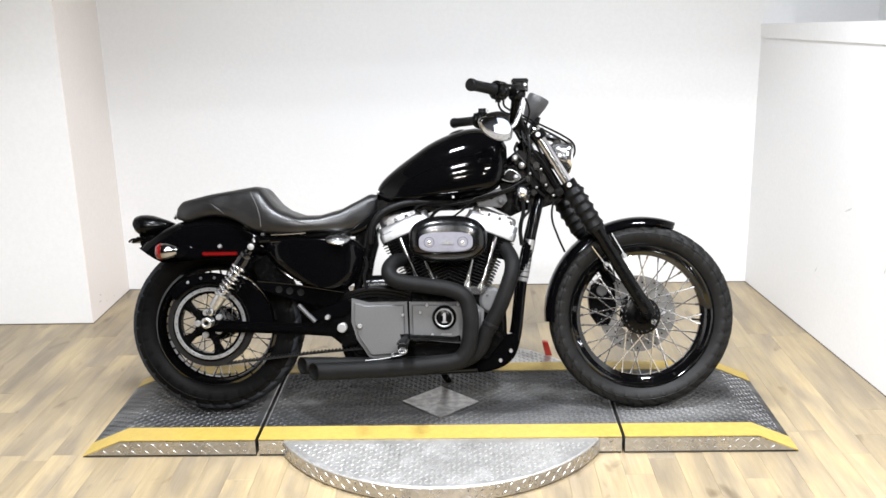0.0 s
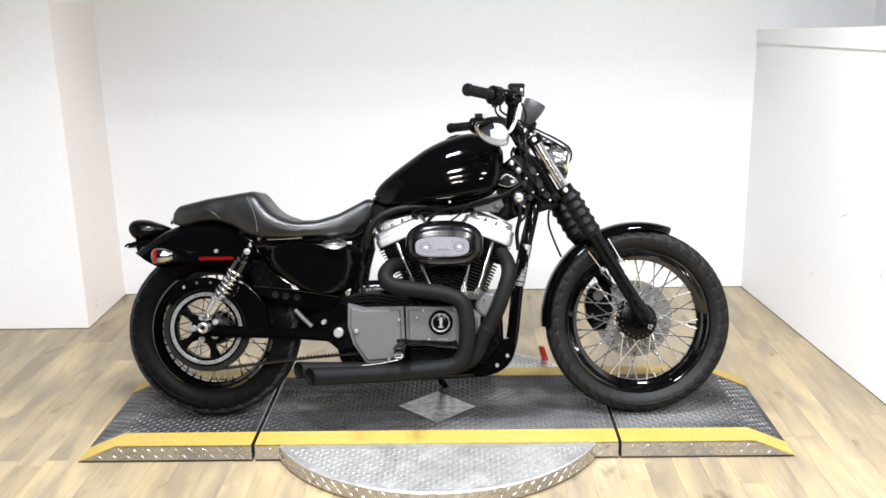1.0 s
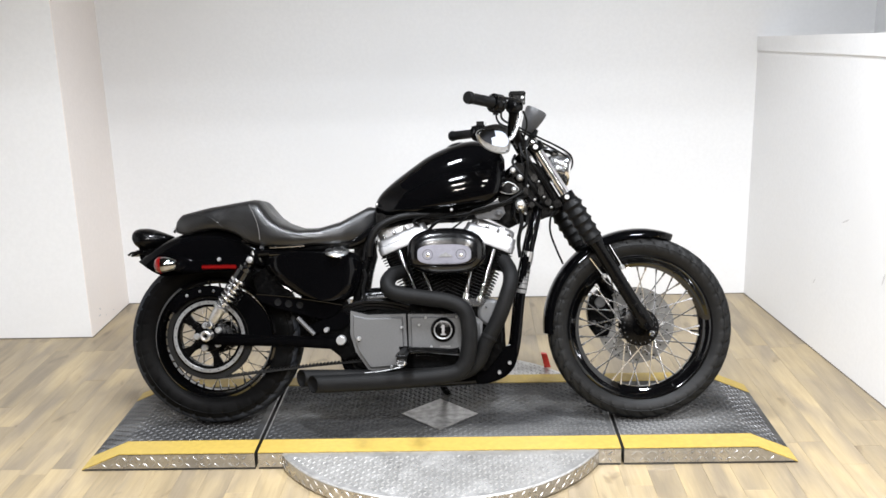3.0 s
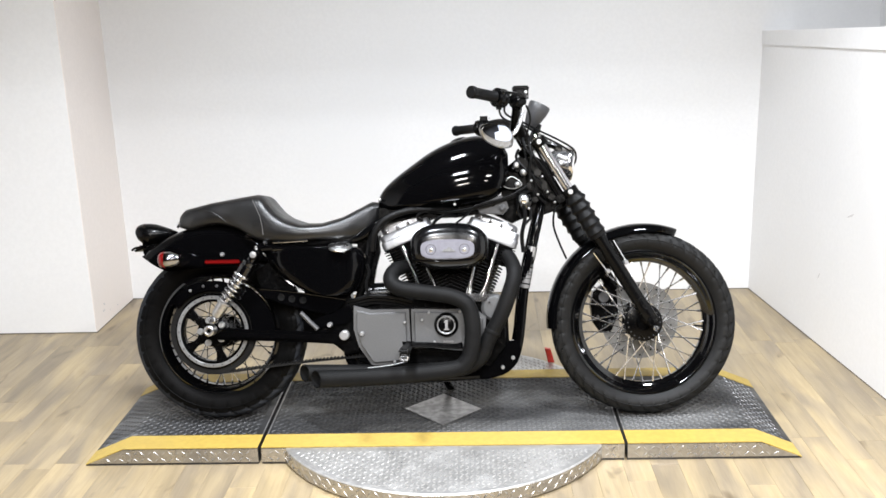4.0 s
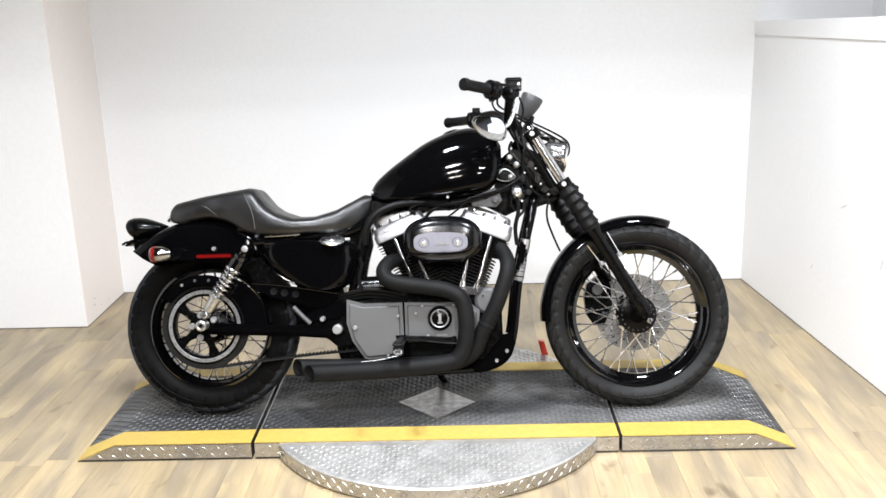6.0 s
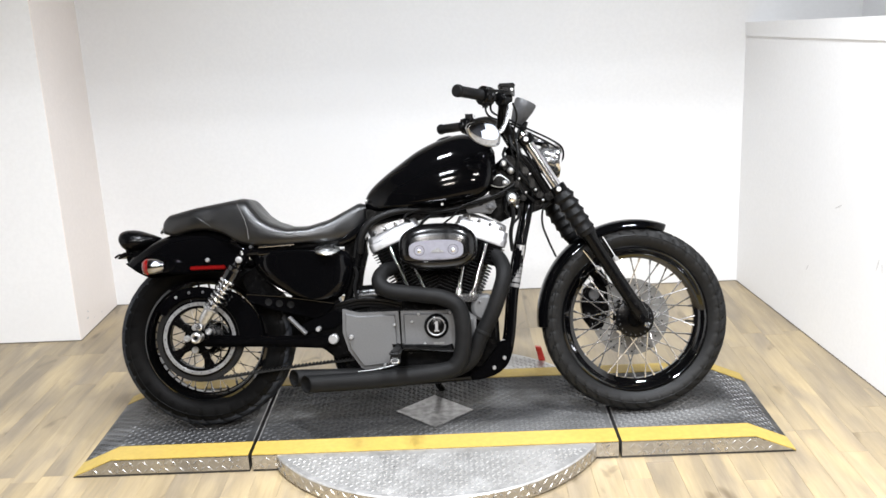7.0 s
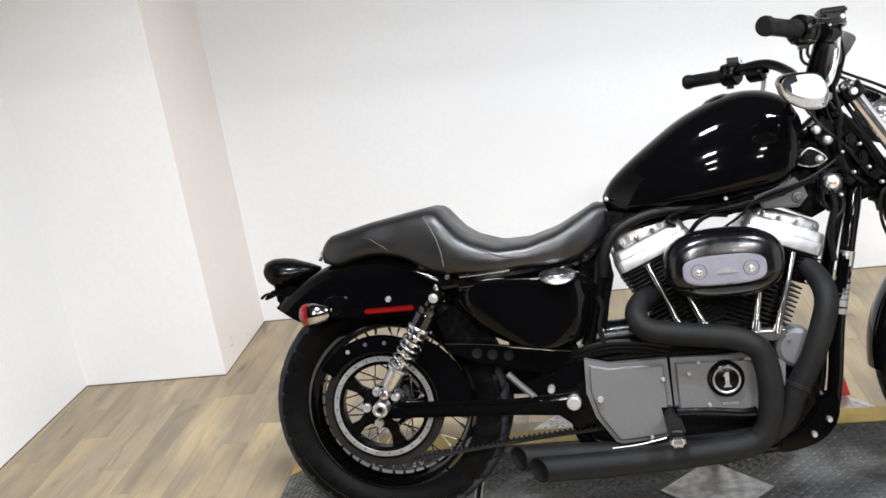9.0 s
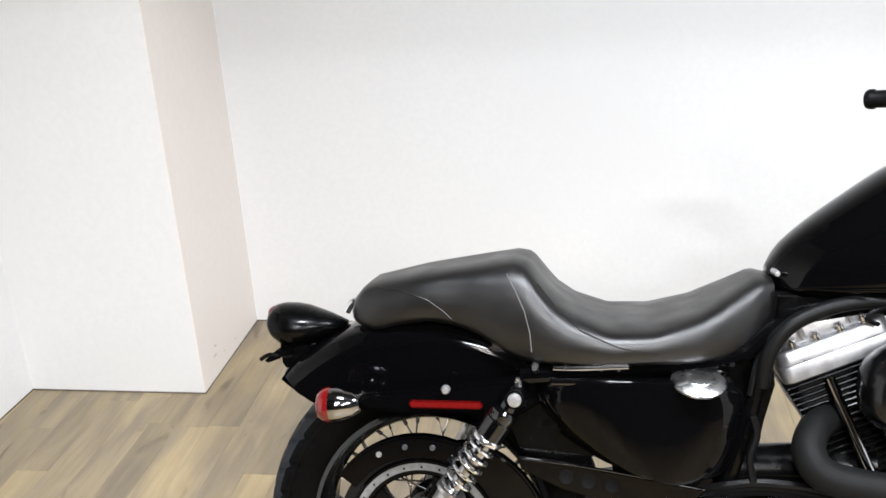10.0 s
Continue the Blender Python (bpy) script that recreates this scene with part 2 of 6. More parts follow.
def box(x0, x1, y0, y1, z0, z1, bevel=0.0, seg=2, bm=None):
    bm = bm or bmesh.new()
    g = bmesh.ops.create_cube(bm, size=1.0, matrix=Matrix.Translation(((x0 + x1) / 2, (y0 + y1) / 2, (z0 + z1) / 2)) @ Matrix.Diagonal((x1 - x0, y1 - y0, z1 - z0, 1)))
    if bevel:
        edges = list({e for v in g["verts"] for e in v.link_edges})
        bmesh.ops.bevel(bm, geom=edges, offset=bevel, segments=seg, affect="EDGES", clamp_overlap=True)
    return bm


def smooth_line(pts, n=8):
    """A Catmull-Rom line through the points."""
    p = [Vector(q) for q in pts]
    if len(p) < 3:
        return p
    out = []
    for i in range(len(p) - 1):
        a, b, c, d = p[max(i - 1, 0)], p[i], p[i + 1], p[min(i + 2, len(p) - 1)]
        for k in range(n):
            u = k / n
            out.append(0.5 * (2 * b + (c - a) * u + (2 * a - 5 * b + 4 * c - d) * u * u + (3 * b - a - 3 * c + d) * u ** 3))
    out.append(p[-1])
    return out


def tube(pts, r, seg=12, n=8, bm=None, caps=True):
    """A round tube along a smooth line; r is one radius or one for each given point."""
    bm = bm or bmesh.new()
    line = smooth_line(pts, n)
    if isinstance(r, (int, float)):
        radii = [r] * len(line)
    else:
        radii = []
        for i in range(len(line)):
            u = i / (len(line) - 1) * (len(r) - 1)
            k = min(int(u), len(r) - 2)
            radii.append(r[k] + (r[k + 1] - r[k]) * (u - k))
    rings, up = [], None
    for i, p in enumerate(line):
        d = (line[min(i + 1, len(line) - 1)] - line[max(i - 1, 0)]).normalized()
        if up is None:
            up = d.orthogonal().normalized()
        up = (up - d * up.dot(d)).normalized()
        side = d.cross(up)
        rings.append([bm.verts.new(p + radii[i] * (math.cos(a) * up + math.sin(a) * side)) for a in (2 * math.pi * k / seg for k in range(seg))])
    for a, b in zip(rings, rings[1:]):
        for k in range(seg):
            bm.faces.new((a[k], a[(k + 1) % seg], b[(k + 1) % seg], b[k]))
    if caps:
        bm.faces.new(rings[0][::-1])
        bm.faces.new(rings[-1])
    return bm


def lathe(profile, centre, axis=(0, 1, 0), seg=48, bm=None, closed=False, a0=0.0, a1=360.0, ref=None):
    """A profile of (radius, height along the axis) turned round the axis through centre."""
    bm = bm or bmesh.new()
    c, ax = Vector(centre), Vector(axis).normalized()
    u = (Vector(ref) - ax * Vector(ref).dot(ax)).normalized() if ref else ax.orthogonal().normalized()
    v = ax.cross(u)
    full = abs(a1 - a0) >= 360
    count = seg if full else seg + 1
    rings = []
    for k in range(count):
        a = radians(a0 + (a1 - a0) * k / seg)
        d = math.cos(a) * u + math.sin(a) * v
        rings.append([bm.verts.new(c + d * max(r, 1e-5) + ax * h) for r, h in profile])
    m = len(profile)
    for k in range(seg):
        a, b = rings[k], rings[(k + 1) % count]
        for j in range(m if closed else m - 1):
            bm.faces.new((a[j], a[(j + 1) % m], b[(j + 1) % m], b[j]))
    if closed and not full:
        bm.faces.new(rings[0])
        bm.faces.new(rings[-1][::-1])
    bmesh.ops.remove_doubles(bm, verts=bm.verts, dist=2e-5)
    return bm


def rod(a, b, r, r2=None, seg=12, bm=None):
    bm = bm or bmesh.new()
    a, b = Vector(a), Vector(b)
    d = b - a
    m = Matrix.Translation((a + b) / 2) @ d.to_track_quat("Z", "Y").to_matrix().to_4x4()
    bmesh.ops.create_cone(bm, cap_ends=True, segments=seg, radius1=r, radius2=r if r2 is None else r2, depth=d.length, matrix=m)
    return bm


def plate(outline, y0, y1, bevel=0.003, seg=2, round_n=0, bm=None):
    """A plate with an outline in the side plane (x, z), from y0 to y1, its edges rounded."""
    bm = bm or bmesh.new()
    pts = [(p[0], 0, p[1]) for p in outline]
    if round_n:
        pts = [tuple(q) for q in smooth_line(pts + [pts[0]], round_n)[:-1]]
    low = [bm.verts.new((x, y0, z)) for x, _, z in pts]
    f = bm.faces.new(low)
    up = bmesh.ops.extrude_face_region(bm, geom=[f])
    moved = [g for g in up["geom"] if isinstance(g, bmesh.types.BMVert)]
    bmesh.ops.translate(bm, verts=moved, vec=(0, y1 - y0, 0))
    if bevel:
        edges = [e for e in {e for v in moved + low for e in v.link_edges} if abs(e.verts[0].co.y - e.verts[1].co.y) < 1e-6]
        bmesh.ops.bevel(bm, geom=edges, offset=bevel, segments=seg, affect="EDGES", clamp_overlap=True)
    return bm


def loft(sections, caps=True, bm=None):
    """Skins closed loops of equal length."""
    bm = bm or bmesh.new()
    rings = [[bm.verts.new(p) for p in s] for s in sections]
    n = len(rings[0])
    for a, b in zip(rings, rings[1:]):
        for k in range(n):
            bm.faces.new((a[k], a[(k + 1) % n], b[(k + 1) % n], b[k]))
    if caps:
        bm.faces.new(rings[0][::-1])
        bm.faces.new(rings[-1])
    return bm


def table(rows, x):
    """Linear reading of a sorted table of (x, value...)."""
    for a, b in zip(rows, rows[1:]):
        if x <= b[0]:
            u = max(0.0, (x - a[0]) / (b[0] - a[0]))
            u = min(u, 1.0)
            return [p + (q - p) * u for p, q in zip(a[1:], b[1:])]
    return list(rows[-1][1:])


def soft_table(rows, x):
    """Smooth reading of a sorted table."""
    xs = [r[0] for r in rows]
    i = max(0, min(len(rows) - 2, sum(1 for v in xs if v <= x) - 1))
    u = max(0.0, min(1.0, (x - xs[i]) / (xs[i + 1] - xs[i])))
    out = []
    for k in range(1, len(rows[0])):
        def slope(j):
            a, b = max(j - 1, 0), min(j + 1, len(rows) - 1)
            return (rows[b][k] - rows[a][k]) / (xs[b] - xs[a])
        h = xs[i + 1] - xs[i]
        p, q = rows[i][k], rows[i + 1][k]
        out.append((2 * u ** 3 - 3 * u * u + 1) * p + (u ** 3 - 2 * u * u + u) * h * slope(i) + (3 * u * u - 2 * u ** 3) * q + (u ** 3 - u * u) * h * slope(i + 1))
    return out


# ---- the room ----
X0, X1, YB, YF = -2.232, 1.565, 1.62, -7.5
BOOTH = -1.6
COL_X, COL_Y = -1.66, 1.11


def structure(name, bm, mat, label, category):
    return tagged(finish(name, bm, mat), label, category, kind="structure")


def slab(plan, z0, z1):
    """An upright prism over a plan of (x, y) corners."""
    bm = bmesh.new()
    f = bm.faces.new([bm.verts.new((x, y, z0)) for x, y in plan])
    g = bmesh.ops.extrude_face_region(bm, geom=[f])
    bmesh.ops.translate(bm, verts=[v for v in g["geom"] if isinstance(v, bmesh.types.BMVert)], vec=(0, 0, z1 - z0))
    return bm


floor = structure("floor", box(X0 - 1.2, X1 + 1.4, YF - 0.12, YB + 0.12, -0.06, -0.003), M_SUBFLOOR, "pale oak look vinyl plank floor with grey streaks", "floor")
structure("wall_back", box(X0 - 0.12, X1 + 1.4, YB, YB + 0.12, -0.003, CEILING), M_WALL, "plain white painted back wall", "wall")
LEAN_LEFT = 0.031 * (1.11 - BOOTH)
structure("wall_left", slab([(X0, YB), (X0, 1.11), (X0 - LEAN_LEFT, BOOTH), (X0 - 0.12 - LEAN_LEFT, BOOTH), (X0 - 0.12, YB)], -0.003, CEILING), M_WALL, "plain white painted side wall", "wall")
# unseen closing walls, coloured near-black to keep reflections dark
structure("wall_left_far", box(X0 - 1.2, X0 - 1.08, YF, BOOTH, -0.003, CEILING), M_HALL_DIM, "unseen hall wall, near-black so gloss parts reflect a dim hall", "wall")
structure("wall_left_return", box(X0 - 1.2, X0 - 0.12 - LEAN_LEFT, BOOTH, BOOTH + 0.1, -0.003, CEILING), M_HALL_DIM, "unseen return wall, near-black to stand for a dim hall", "wall")
structure("wall_front", box(X0 - 1.2, X1 + 1.4, YF - 0.12, YF, -0.003, CEILING), M_HALL_DIM, "unseen wall behind the viewer, near-black to stand for a dim hall", "wall")
structure("wall_boxing", box(X0, COL_X, COL_Y, YB, -0.003, CEILING), M_WALL, "white painted boxed-out wall corner beside the back wall", "wall")


SKEW = 0.0925


def tilt(bm, above):
    """The partition's top runs a little up towards its free end."""
    for v in bm.verts:
        if v.co.z > above:
            v.co.z += 0.040 * (YB - v.co.y)
    return bm



def along_right(d0, d1):
    """Plan of a strip along the partition, d0 to d1 metres behind its face."""
    far = SKEW * (YB - BOOTH)
    return [(1.557 + d0, YB), (1.557 + d0 + far, BOOTH), (1.557 + d1 + far, BOOTH), (1.557 + d1, YB)]


rng_scuff = random.Random(3)
wall_right = structure("wall_right", tilt(slab(along_right(0.0, 0.12), -0.003, 1.235), 1.0), M_WALL, "low white partition wall with scuffs", "wall")
# thin facing that carries the painted-in warm light of this side
structure("wall_boxing_side", box(COL_X - 0.001, COL_X + 0.004, COL_Y + 0.0005, YB, -0.003, CEILING), M_WALL_WARM_LIT, "white side of the boxed-out corner with warm light in its colour", "wall")
# unseen closing wall, near-black like the other hall walls
structure("wall_right_far", box(X1 + 1.28, X1 + 1.4, YF, YB, -0.003, CEILING), M_HALL_DIM, "unseen hall wall, near-black so gloss parts reflect a dim hall", "wall")
structure("wall_right_upper", slab(along_right(0.55, 0.67), -0.003, CEILING), M_WALL, "white wall set back behind the partition", "wall")
cap = slab(along_right(-0.005, 0.135), 1.235, 1.300)
for v in cap.verts:
    v.co.z += (0.054 if v.co.z > 1.26 else 0.037) * (YB - v.co.y)
structure("trim_partition_cap", cap, M_WALL, "white painted cap board on the partition", "trim")
# added out of view: blocks the outer lamps so the upper walls dim
structure("header_beam", box(X0 - 1.08, X1 + 1.28, BOOTH, BOOTH + 0.1, 2.5, CEILING), M_CEILING, "unseen beam added to cut lamplight off the upper walls", "beam")
structure("ceiling", box(X0 - 1.2, X1 + 1.4, YF - 0.12, YB + 0.12, CEILING, CEILING + 0.1), M_CEILING, "dark painted ceiling", "ceiling")


for x, z, w, h, a in ((0.62, 0.62, 0.030, 0.004, 25), (0.30, 0.475, 0.004, 0.026, -20), (0.27, 0.47, 0.003, 0.020, 10), (0.85, 0.30, 0.018, 0.003, 60), (0.05, 0.22, 0.025, 0.003, 15)):
    bm = bmesh.new()
    bmesh.ops.create_circle(bm, cap_ends=True, segments=10, radius=1.0, matrix=Matrix.Diagonal((w, h, 1, 1)))
    for v in bm.verts:
        v.co *= 0.75 + 0.5 * rng_scuff.random()
    o = finish("scuff", bm, M_SCUFF, wall_right)
    o.matrix_local = Matrix.Translation((1.557 + SKEW * (YB - x) - 0.0012, x, z)) @ Matrix.Rotation(math.atan(SKEW), 4, "Z") @ Matrix.Rotation(radians(-90), 4, "Y") @ Matrix.Rotation(radians(a + 90), 4, "Z")

# dark strips added along the wall feet in place of a shadow gap
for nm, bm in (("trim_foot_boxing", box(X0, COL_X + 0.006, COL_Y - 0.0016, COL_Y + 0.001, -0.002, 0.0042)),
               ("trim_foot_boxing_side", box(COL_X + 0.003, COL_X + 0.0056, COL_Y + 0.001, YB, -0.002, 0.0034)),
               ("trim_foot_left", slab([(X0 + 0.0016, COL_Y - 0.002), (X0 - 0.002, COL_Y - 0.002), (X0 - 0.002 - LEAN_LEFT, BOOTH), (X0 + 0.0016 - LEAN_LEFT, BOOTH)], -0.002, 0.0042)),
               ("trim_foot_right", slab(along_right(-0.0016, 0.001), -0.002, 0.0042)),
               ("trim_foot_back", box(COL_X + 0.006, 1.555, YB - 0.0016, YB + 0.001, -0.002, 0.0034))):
    structure(nm, bm, M_FOOT, "thin dark strip added for the shadow gap where the wall meets the floor", "trim")
boxing_side = bpy.data.objects["wall_boxing_side"]
for y, z, w, h, a in ((1.233, 0.103, 0.010, 0.004, 70), (1.221, 0.074, 0.013, 0.005, 95), (1.30, 0.050, 0.006, 0.003, 20), (1.40, 0.042, 0.008, 0.003, 60)):
    bm = bmesh.new()
    bmesh.ops.create_circle(bm, cap_ends=True, segments=10, radius=1.0, matrix=Matrix.Diagonal((w, h, 1, 1)))
    for v in bm.verts:
        v.co *= 0.75 + 0.5 * rng_scuff.random()
    o = finish("scuff", bm, M_SCUFF, boxing_side)
    o.matrix_local = Matrix.Translation((COL_X + 0.0052, y, z)) @ Matrix.Rotation(radians(90), 4, "Y") @ Matrix.Rotation(radians(a), 4, "Z")

# ---- ceiling lamps ----
def ceiling_light(x, y, long, power, tone, spread):
    """A twin-tube fixture: a white tray with two glowing tubes."""
    e = tagged(new("ceiling_light"), "white twin-tube ceiling light, switched on", "ceiling light", "ceiling lights")
    e.location = (x, y, CEILING)
    part("tray", box(-long / 2 - 0.04, long / 2 + 0.04, -0.13, 0.13, -0.05, 0.0, 0.006), M_LAMPBODY, e)
    for dy in (-0.065, 0.065):
        part("lamp_tube", rod((-long / 2, dy, -0.072), (long / 2, dy, -0.072), 0.020, seg=14), M_DIFFUSER, e, "glowing lamp tube")
        lamp = bpy.data.lights.new("lamp", "AREA")
        lamp.shape, lamp.size, lamp.size_y, lamp.energy = "RECTANGLE", long, 0.05, power
        lamp.color = tone
        lamp.spread = radians(spread)
        ob = new("lamp", lamp)
        ob.location = (x, y + dy, CEILING - 0.095)


for lx in (-0.45, 1.05):
    for ly, long, watts, tone, spread in LAMP_ROWS:
        ceiling_light(lx, ly, long, watts, tone, spread)

# ---- display platform ----
TOP = 0.06
PY0, PY1 = -0.212, 0.428
SPLITS = (-1.19, -0.588, 0.642, 1.225)
DX, DY, DR = 0.031, 0.0775, 0.607
platform = tagged(new("display_platform"), "low tread plate vehicle platform with yellow edges and round turntable", "platform")


def tread(rects, pitch, length, width, height, turn=45.0, keep=None, upright=False):
    """Raised bars in alternating directions, all in one mesh."""
    verts, faces = [], []
    for (a0, a1, b0, b1, where) in rects:
        na, nb = int((a1 - a0) / pitch), int((b1 - b0) / pitch)
        for i in range(na):
            for j in range(nb):
                a, b = a0 + (i + 0.5) * pitch, b0 + (j + 0.5) * pitch
                if keep and not keep(a, b):
                    continue
                ang = radians(turn if (i + j) % 2 else -turn)
                ca, sa = math.cos(ang), math.sin(ang)
                base = len(verts)
                for (u, v, h) in ((-length, 0, 0), (0, -width, 0), (length, 0, 0), (0, width, 0), (-length * 0.55, 0, height), (length * 0.55, 0, height)):
                    verts.append(where(a + u * ca - v * sa, b + u * sa + v * ca, h))
                for f in ((0, 1, 4), (1, 5, 4), (1, 2, 5), (2, 3, 5), (3, 4, 5), (3, 0, 4)):
                    faces.append([base + k for k in f])
    me = bpy.data.meshes.new("tread")
    me.from_pydata(verts, [], faces)
    me.update()
    bm = bmesh.new()
    bm.from_mesh(me)
    bpy.data.meshes.remove(me)
    return bm


def deck(name, x0, x1, slope_left, slope_right, label):
    """One deck section: a folded plate, sloping to the floor at a free end."""
    prof = []
    prof.append((x0, 0.004 if slope_left else TOP))
    if slope_left:
        prof.append((x0 + 0.135, TOP))
    if slope_right:
        prof.append((x1 - 0.135, TOP))
    prof.append((x1, 0.004 if slope_right else TOP))

    def height(x):
        return table([(a, b) for a, b in prof], x)[0]
    base = [(x0, 0.0)] + prof + [(x1, 0.0)]
    d = part(name, plate([(p[0], p[1]) for p in base], PY0, PY1, 0.0), M_DECK, platform, label)
    for side, y0, y1 in (("front", PY0 - 0.001, PY0 + 0.094), ("back", PY1 - 0.075, PY1 + 0.001)):
        strip = [(p[0], p[1] + 0.0025) for p in prof] + [(p[0], p[1] - 0.001) for p in reversed(prof)]
        part("yellow_stripe", plate(strip, y0, y1, 0.0), M_YELLOW, d, "worn yellow painted edge stripe")
    skin = [(p[0], p[1] - 0.003) for p in base[1:-1]]
    skin = [(x0 + (0.012 if slope_left else 0.0), 0.009)] + skin[(1 if slope_left else 0):len(skin) - (1 if slope_right else 0)] + [(x1 - (0.012 if slope_right else 0.0), 0.009)]
    side = part("side_panel", plate(skin, PY0 - 0.004, PY0 - 0.0005, 0.0), M_SKIRT, d, "aluminium tread plate skirt")
    rects = [(x0 + 0.01, x1 - 0.01, PY0 + 0.10, PY1 - 0.08, lambda a, b, h: (a, b, height(a) + 0.0003 + h))]
    tagged(part("deck_tread", tread(rects, 0.0175, 0.0108, 0.0033, 0.0026, 42.0, keep=lambda a, b: abs(a - 0.024) / 0.145 + abs(b - 0.072) / 0.138 > 1.0), M_TREAD_DARK, d), kind="stuff")
    rects = [(x0 + 0.02, x1 - 0.02, 0.008, TOP - 0.002, lambda a, b, h: (a, PY0 - 0.004 - h, b))]
    tagged(part("side_tread", tread(rects, 0.0240, 0.0120, 0.0026, 0.0018, 42.0, keep=lambda a, b: b + 0.011 < height(a)), M_SKIRT, d), kind="stuff")
    return d


deck("end_deck", SPLITS[0], SPLITS[1] - 0.007, True, False, "worn dark tread plate ramp deck")
deck("centre_deck", SPLITS[1] + 0.005, SPLITS[2] - 0.005, False, False, "worn dark tread plate centre deck")
deck("end_deck", SPLITS[2] + 0.006, SPLITS[3], False, True, "worn dark tread plate ramp deck")
part("turntable", lathe([(0.0, 0.007), (DR, 0.007), (DR, TOP - 0.006), (DR - 0.004, TOP - 0.002), (0.0, TOP - 0.002)], (DX, DY, 0), (0, 0, 1), 96), M_PLATE, platform, "round aluminium tread plate turntable")
part("turntable_rim", lathe([(DR - 0.001, 0.007), (DR + 0.0012, 0.007), (DR + 0.0012, TOP - 0.007), (DR - 0.001, TOP - 0.006)], (DX, DY, 0), (0, 0, 1), 96), M_SKIRT, platform, "bright aluminium rim band")
# near-black disc that draws the shadow gap between rim and floor
part("turntable_base", lathe([(0.0, 0.0), (DR - 0.012, 0.0), (DR - 0.012, 0.009), (0.0, 0.009)], (DX, DY, 0), (0, 0, 1), 64), M_GAP, platform, "near-black recessed base added for the shadow gap under the turntable")
for x in (SPLITS[1] - 0.0095, SPLITS[1] + 0.0075, SPLITS[2] - 0.0075, SPLITS[2] + 0.0085):
    part("worn_edge", box(x - 0.0022, x + 0.0022, PY0 + 0.096, PY1 - 0.078, TOP - 0.001, TOP + 0.0022), M_BARE, platform, "bare metal edge of the joint")
turn_rects = [(DX - DR, DX + DR, DY - DR, PY0 - 0.012, lambda a, b, h: (a, b, TOP - 0.002 + h)), (DX - DR, DX + DR, PY1 + 0.01, DY + DR, lambda a, b, h: (a, b, TOP - 0.002 + h))]
tagged(part("turntable_tread", tread(turn_rects, 0.0170, 0.0088, 0.0026, 0.0016, 42.0, keep=lambda a, b: math.hypot(a - DX, b - DY) < DR - 0.018), M_PLATE_BAR, platform), kind="stuff")
rim_rects = [(-radians(180) * DR, 0.0, 0.008, TOP - 0.004, lambda a, b, h: (DX + (DR + 0.0012 + h) * math.cos(a / DR), DY + (DR + 0.0012 + h) * math.sin(a / DR), b))]
tagged(part("rim_tread", tread(rim_rects, 0.0225, 0.0115, 0.0026, 0.0018, 42.0, keep=lambda a, b: DY + DR * math.sin(a / DR) < PY0 - 0.01), M_SKIRT, platform), kind="stuff")
bm = bmesh.new()
bm.faces.new([bm.verts.new(p) for p in ((-0.115, 0.078, TOP + 0.001), (0.028, -0.062, TOP + 0.001), (0.163, 0.068, TOP + 0.001), (0.022, 0.203, TOP + 0.001))])
g = bmesh.ops.extrude_face_region(bm, geom=list(bm.faces))
bmesh.ops.translate(bm, verts=[v for v in g["geom"] if isinstance(v, bmesh.types.BMVert)], vec=(0, 0, 0.003))
part("diamond_plate", bm, M_BARE, platform, "bare scratched steel diamond plate")


# ---- motorcycle ----
LEAN = 14.5
bike = tagged(new("motorcycle"), "black cruiser motorcycle leaning on its side stand on the platform", "motorcycle")
bike.matrix_world = pose(0, 0.03, 0.07, -LEAN, 0, 0)
FW, RW = (0.741, 0.0, 0.3145), (-0.7655, 0.0, 0.3025)


def about(c, angle):
    """A turn about the wheel axle through c."""
    return Matrix.Translation(c) @ Matrix.Rotation(radians(angle), 4, "Y") @ Matrix.Translation(-Vector(c))


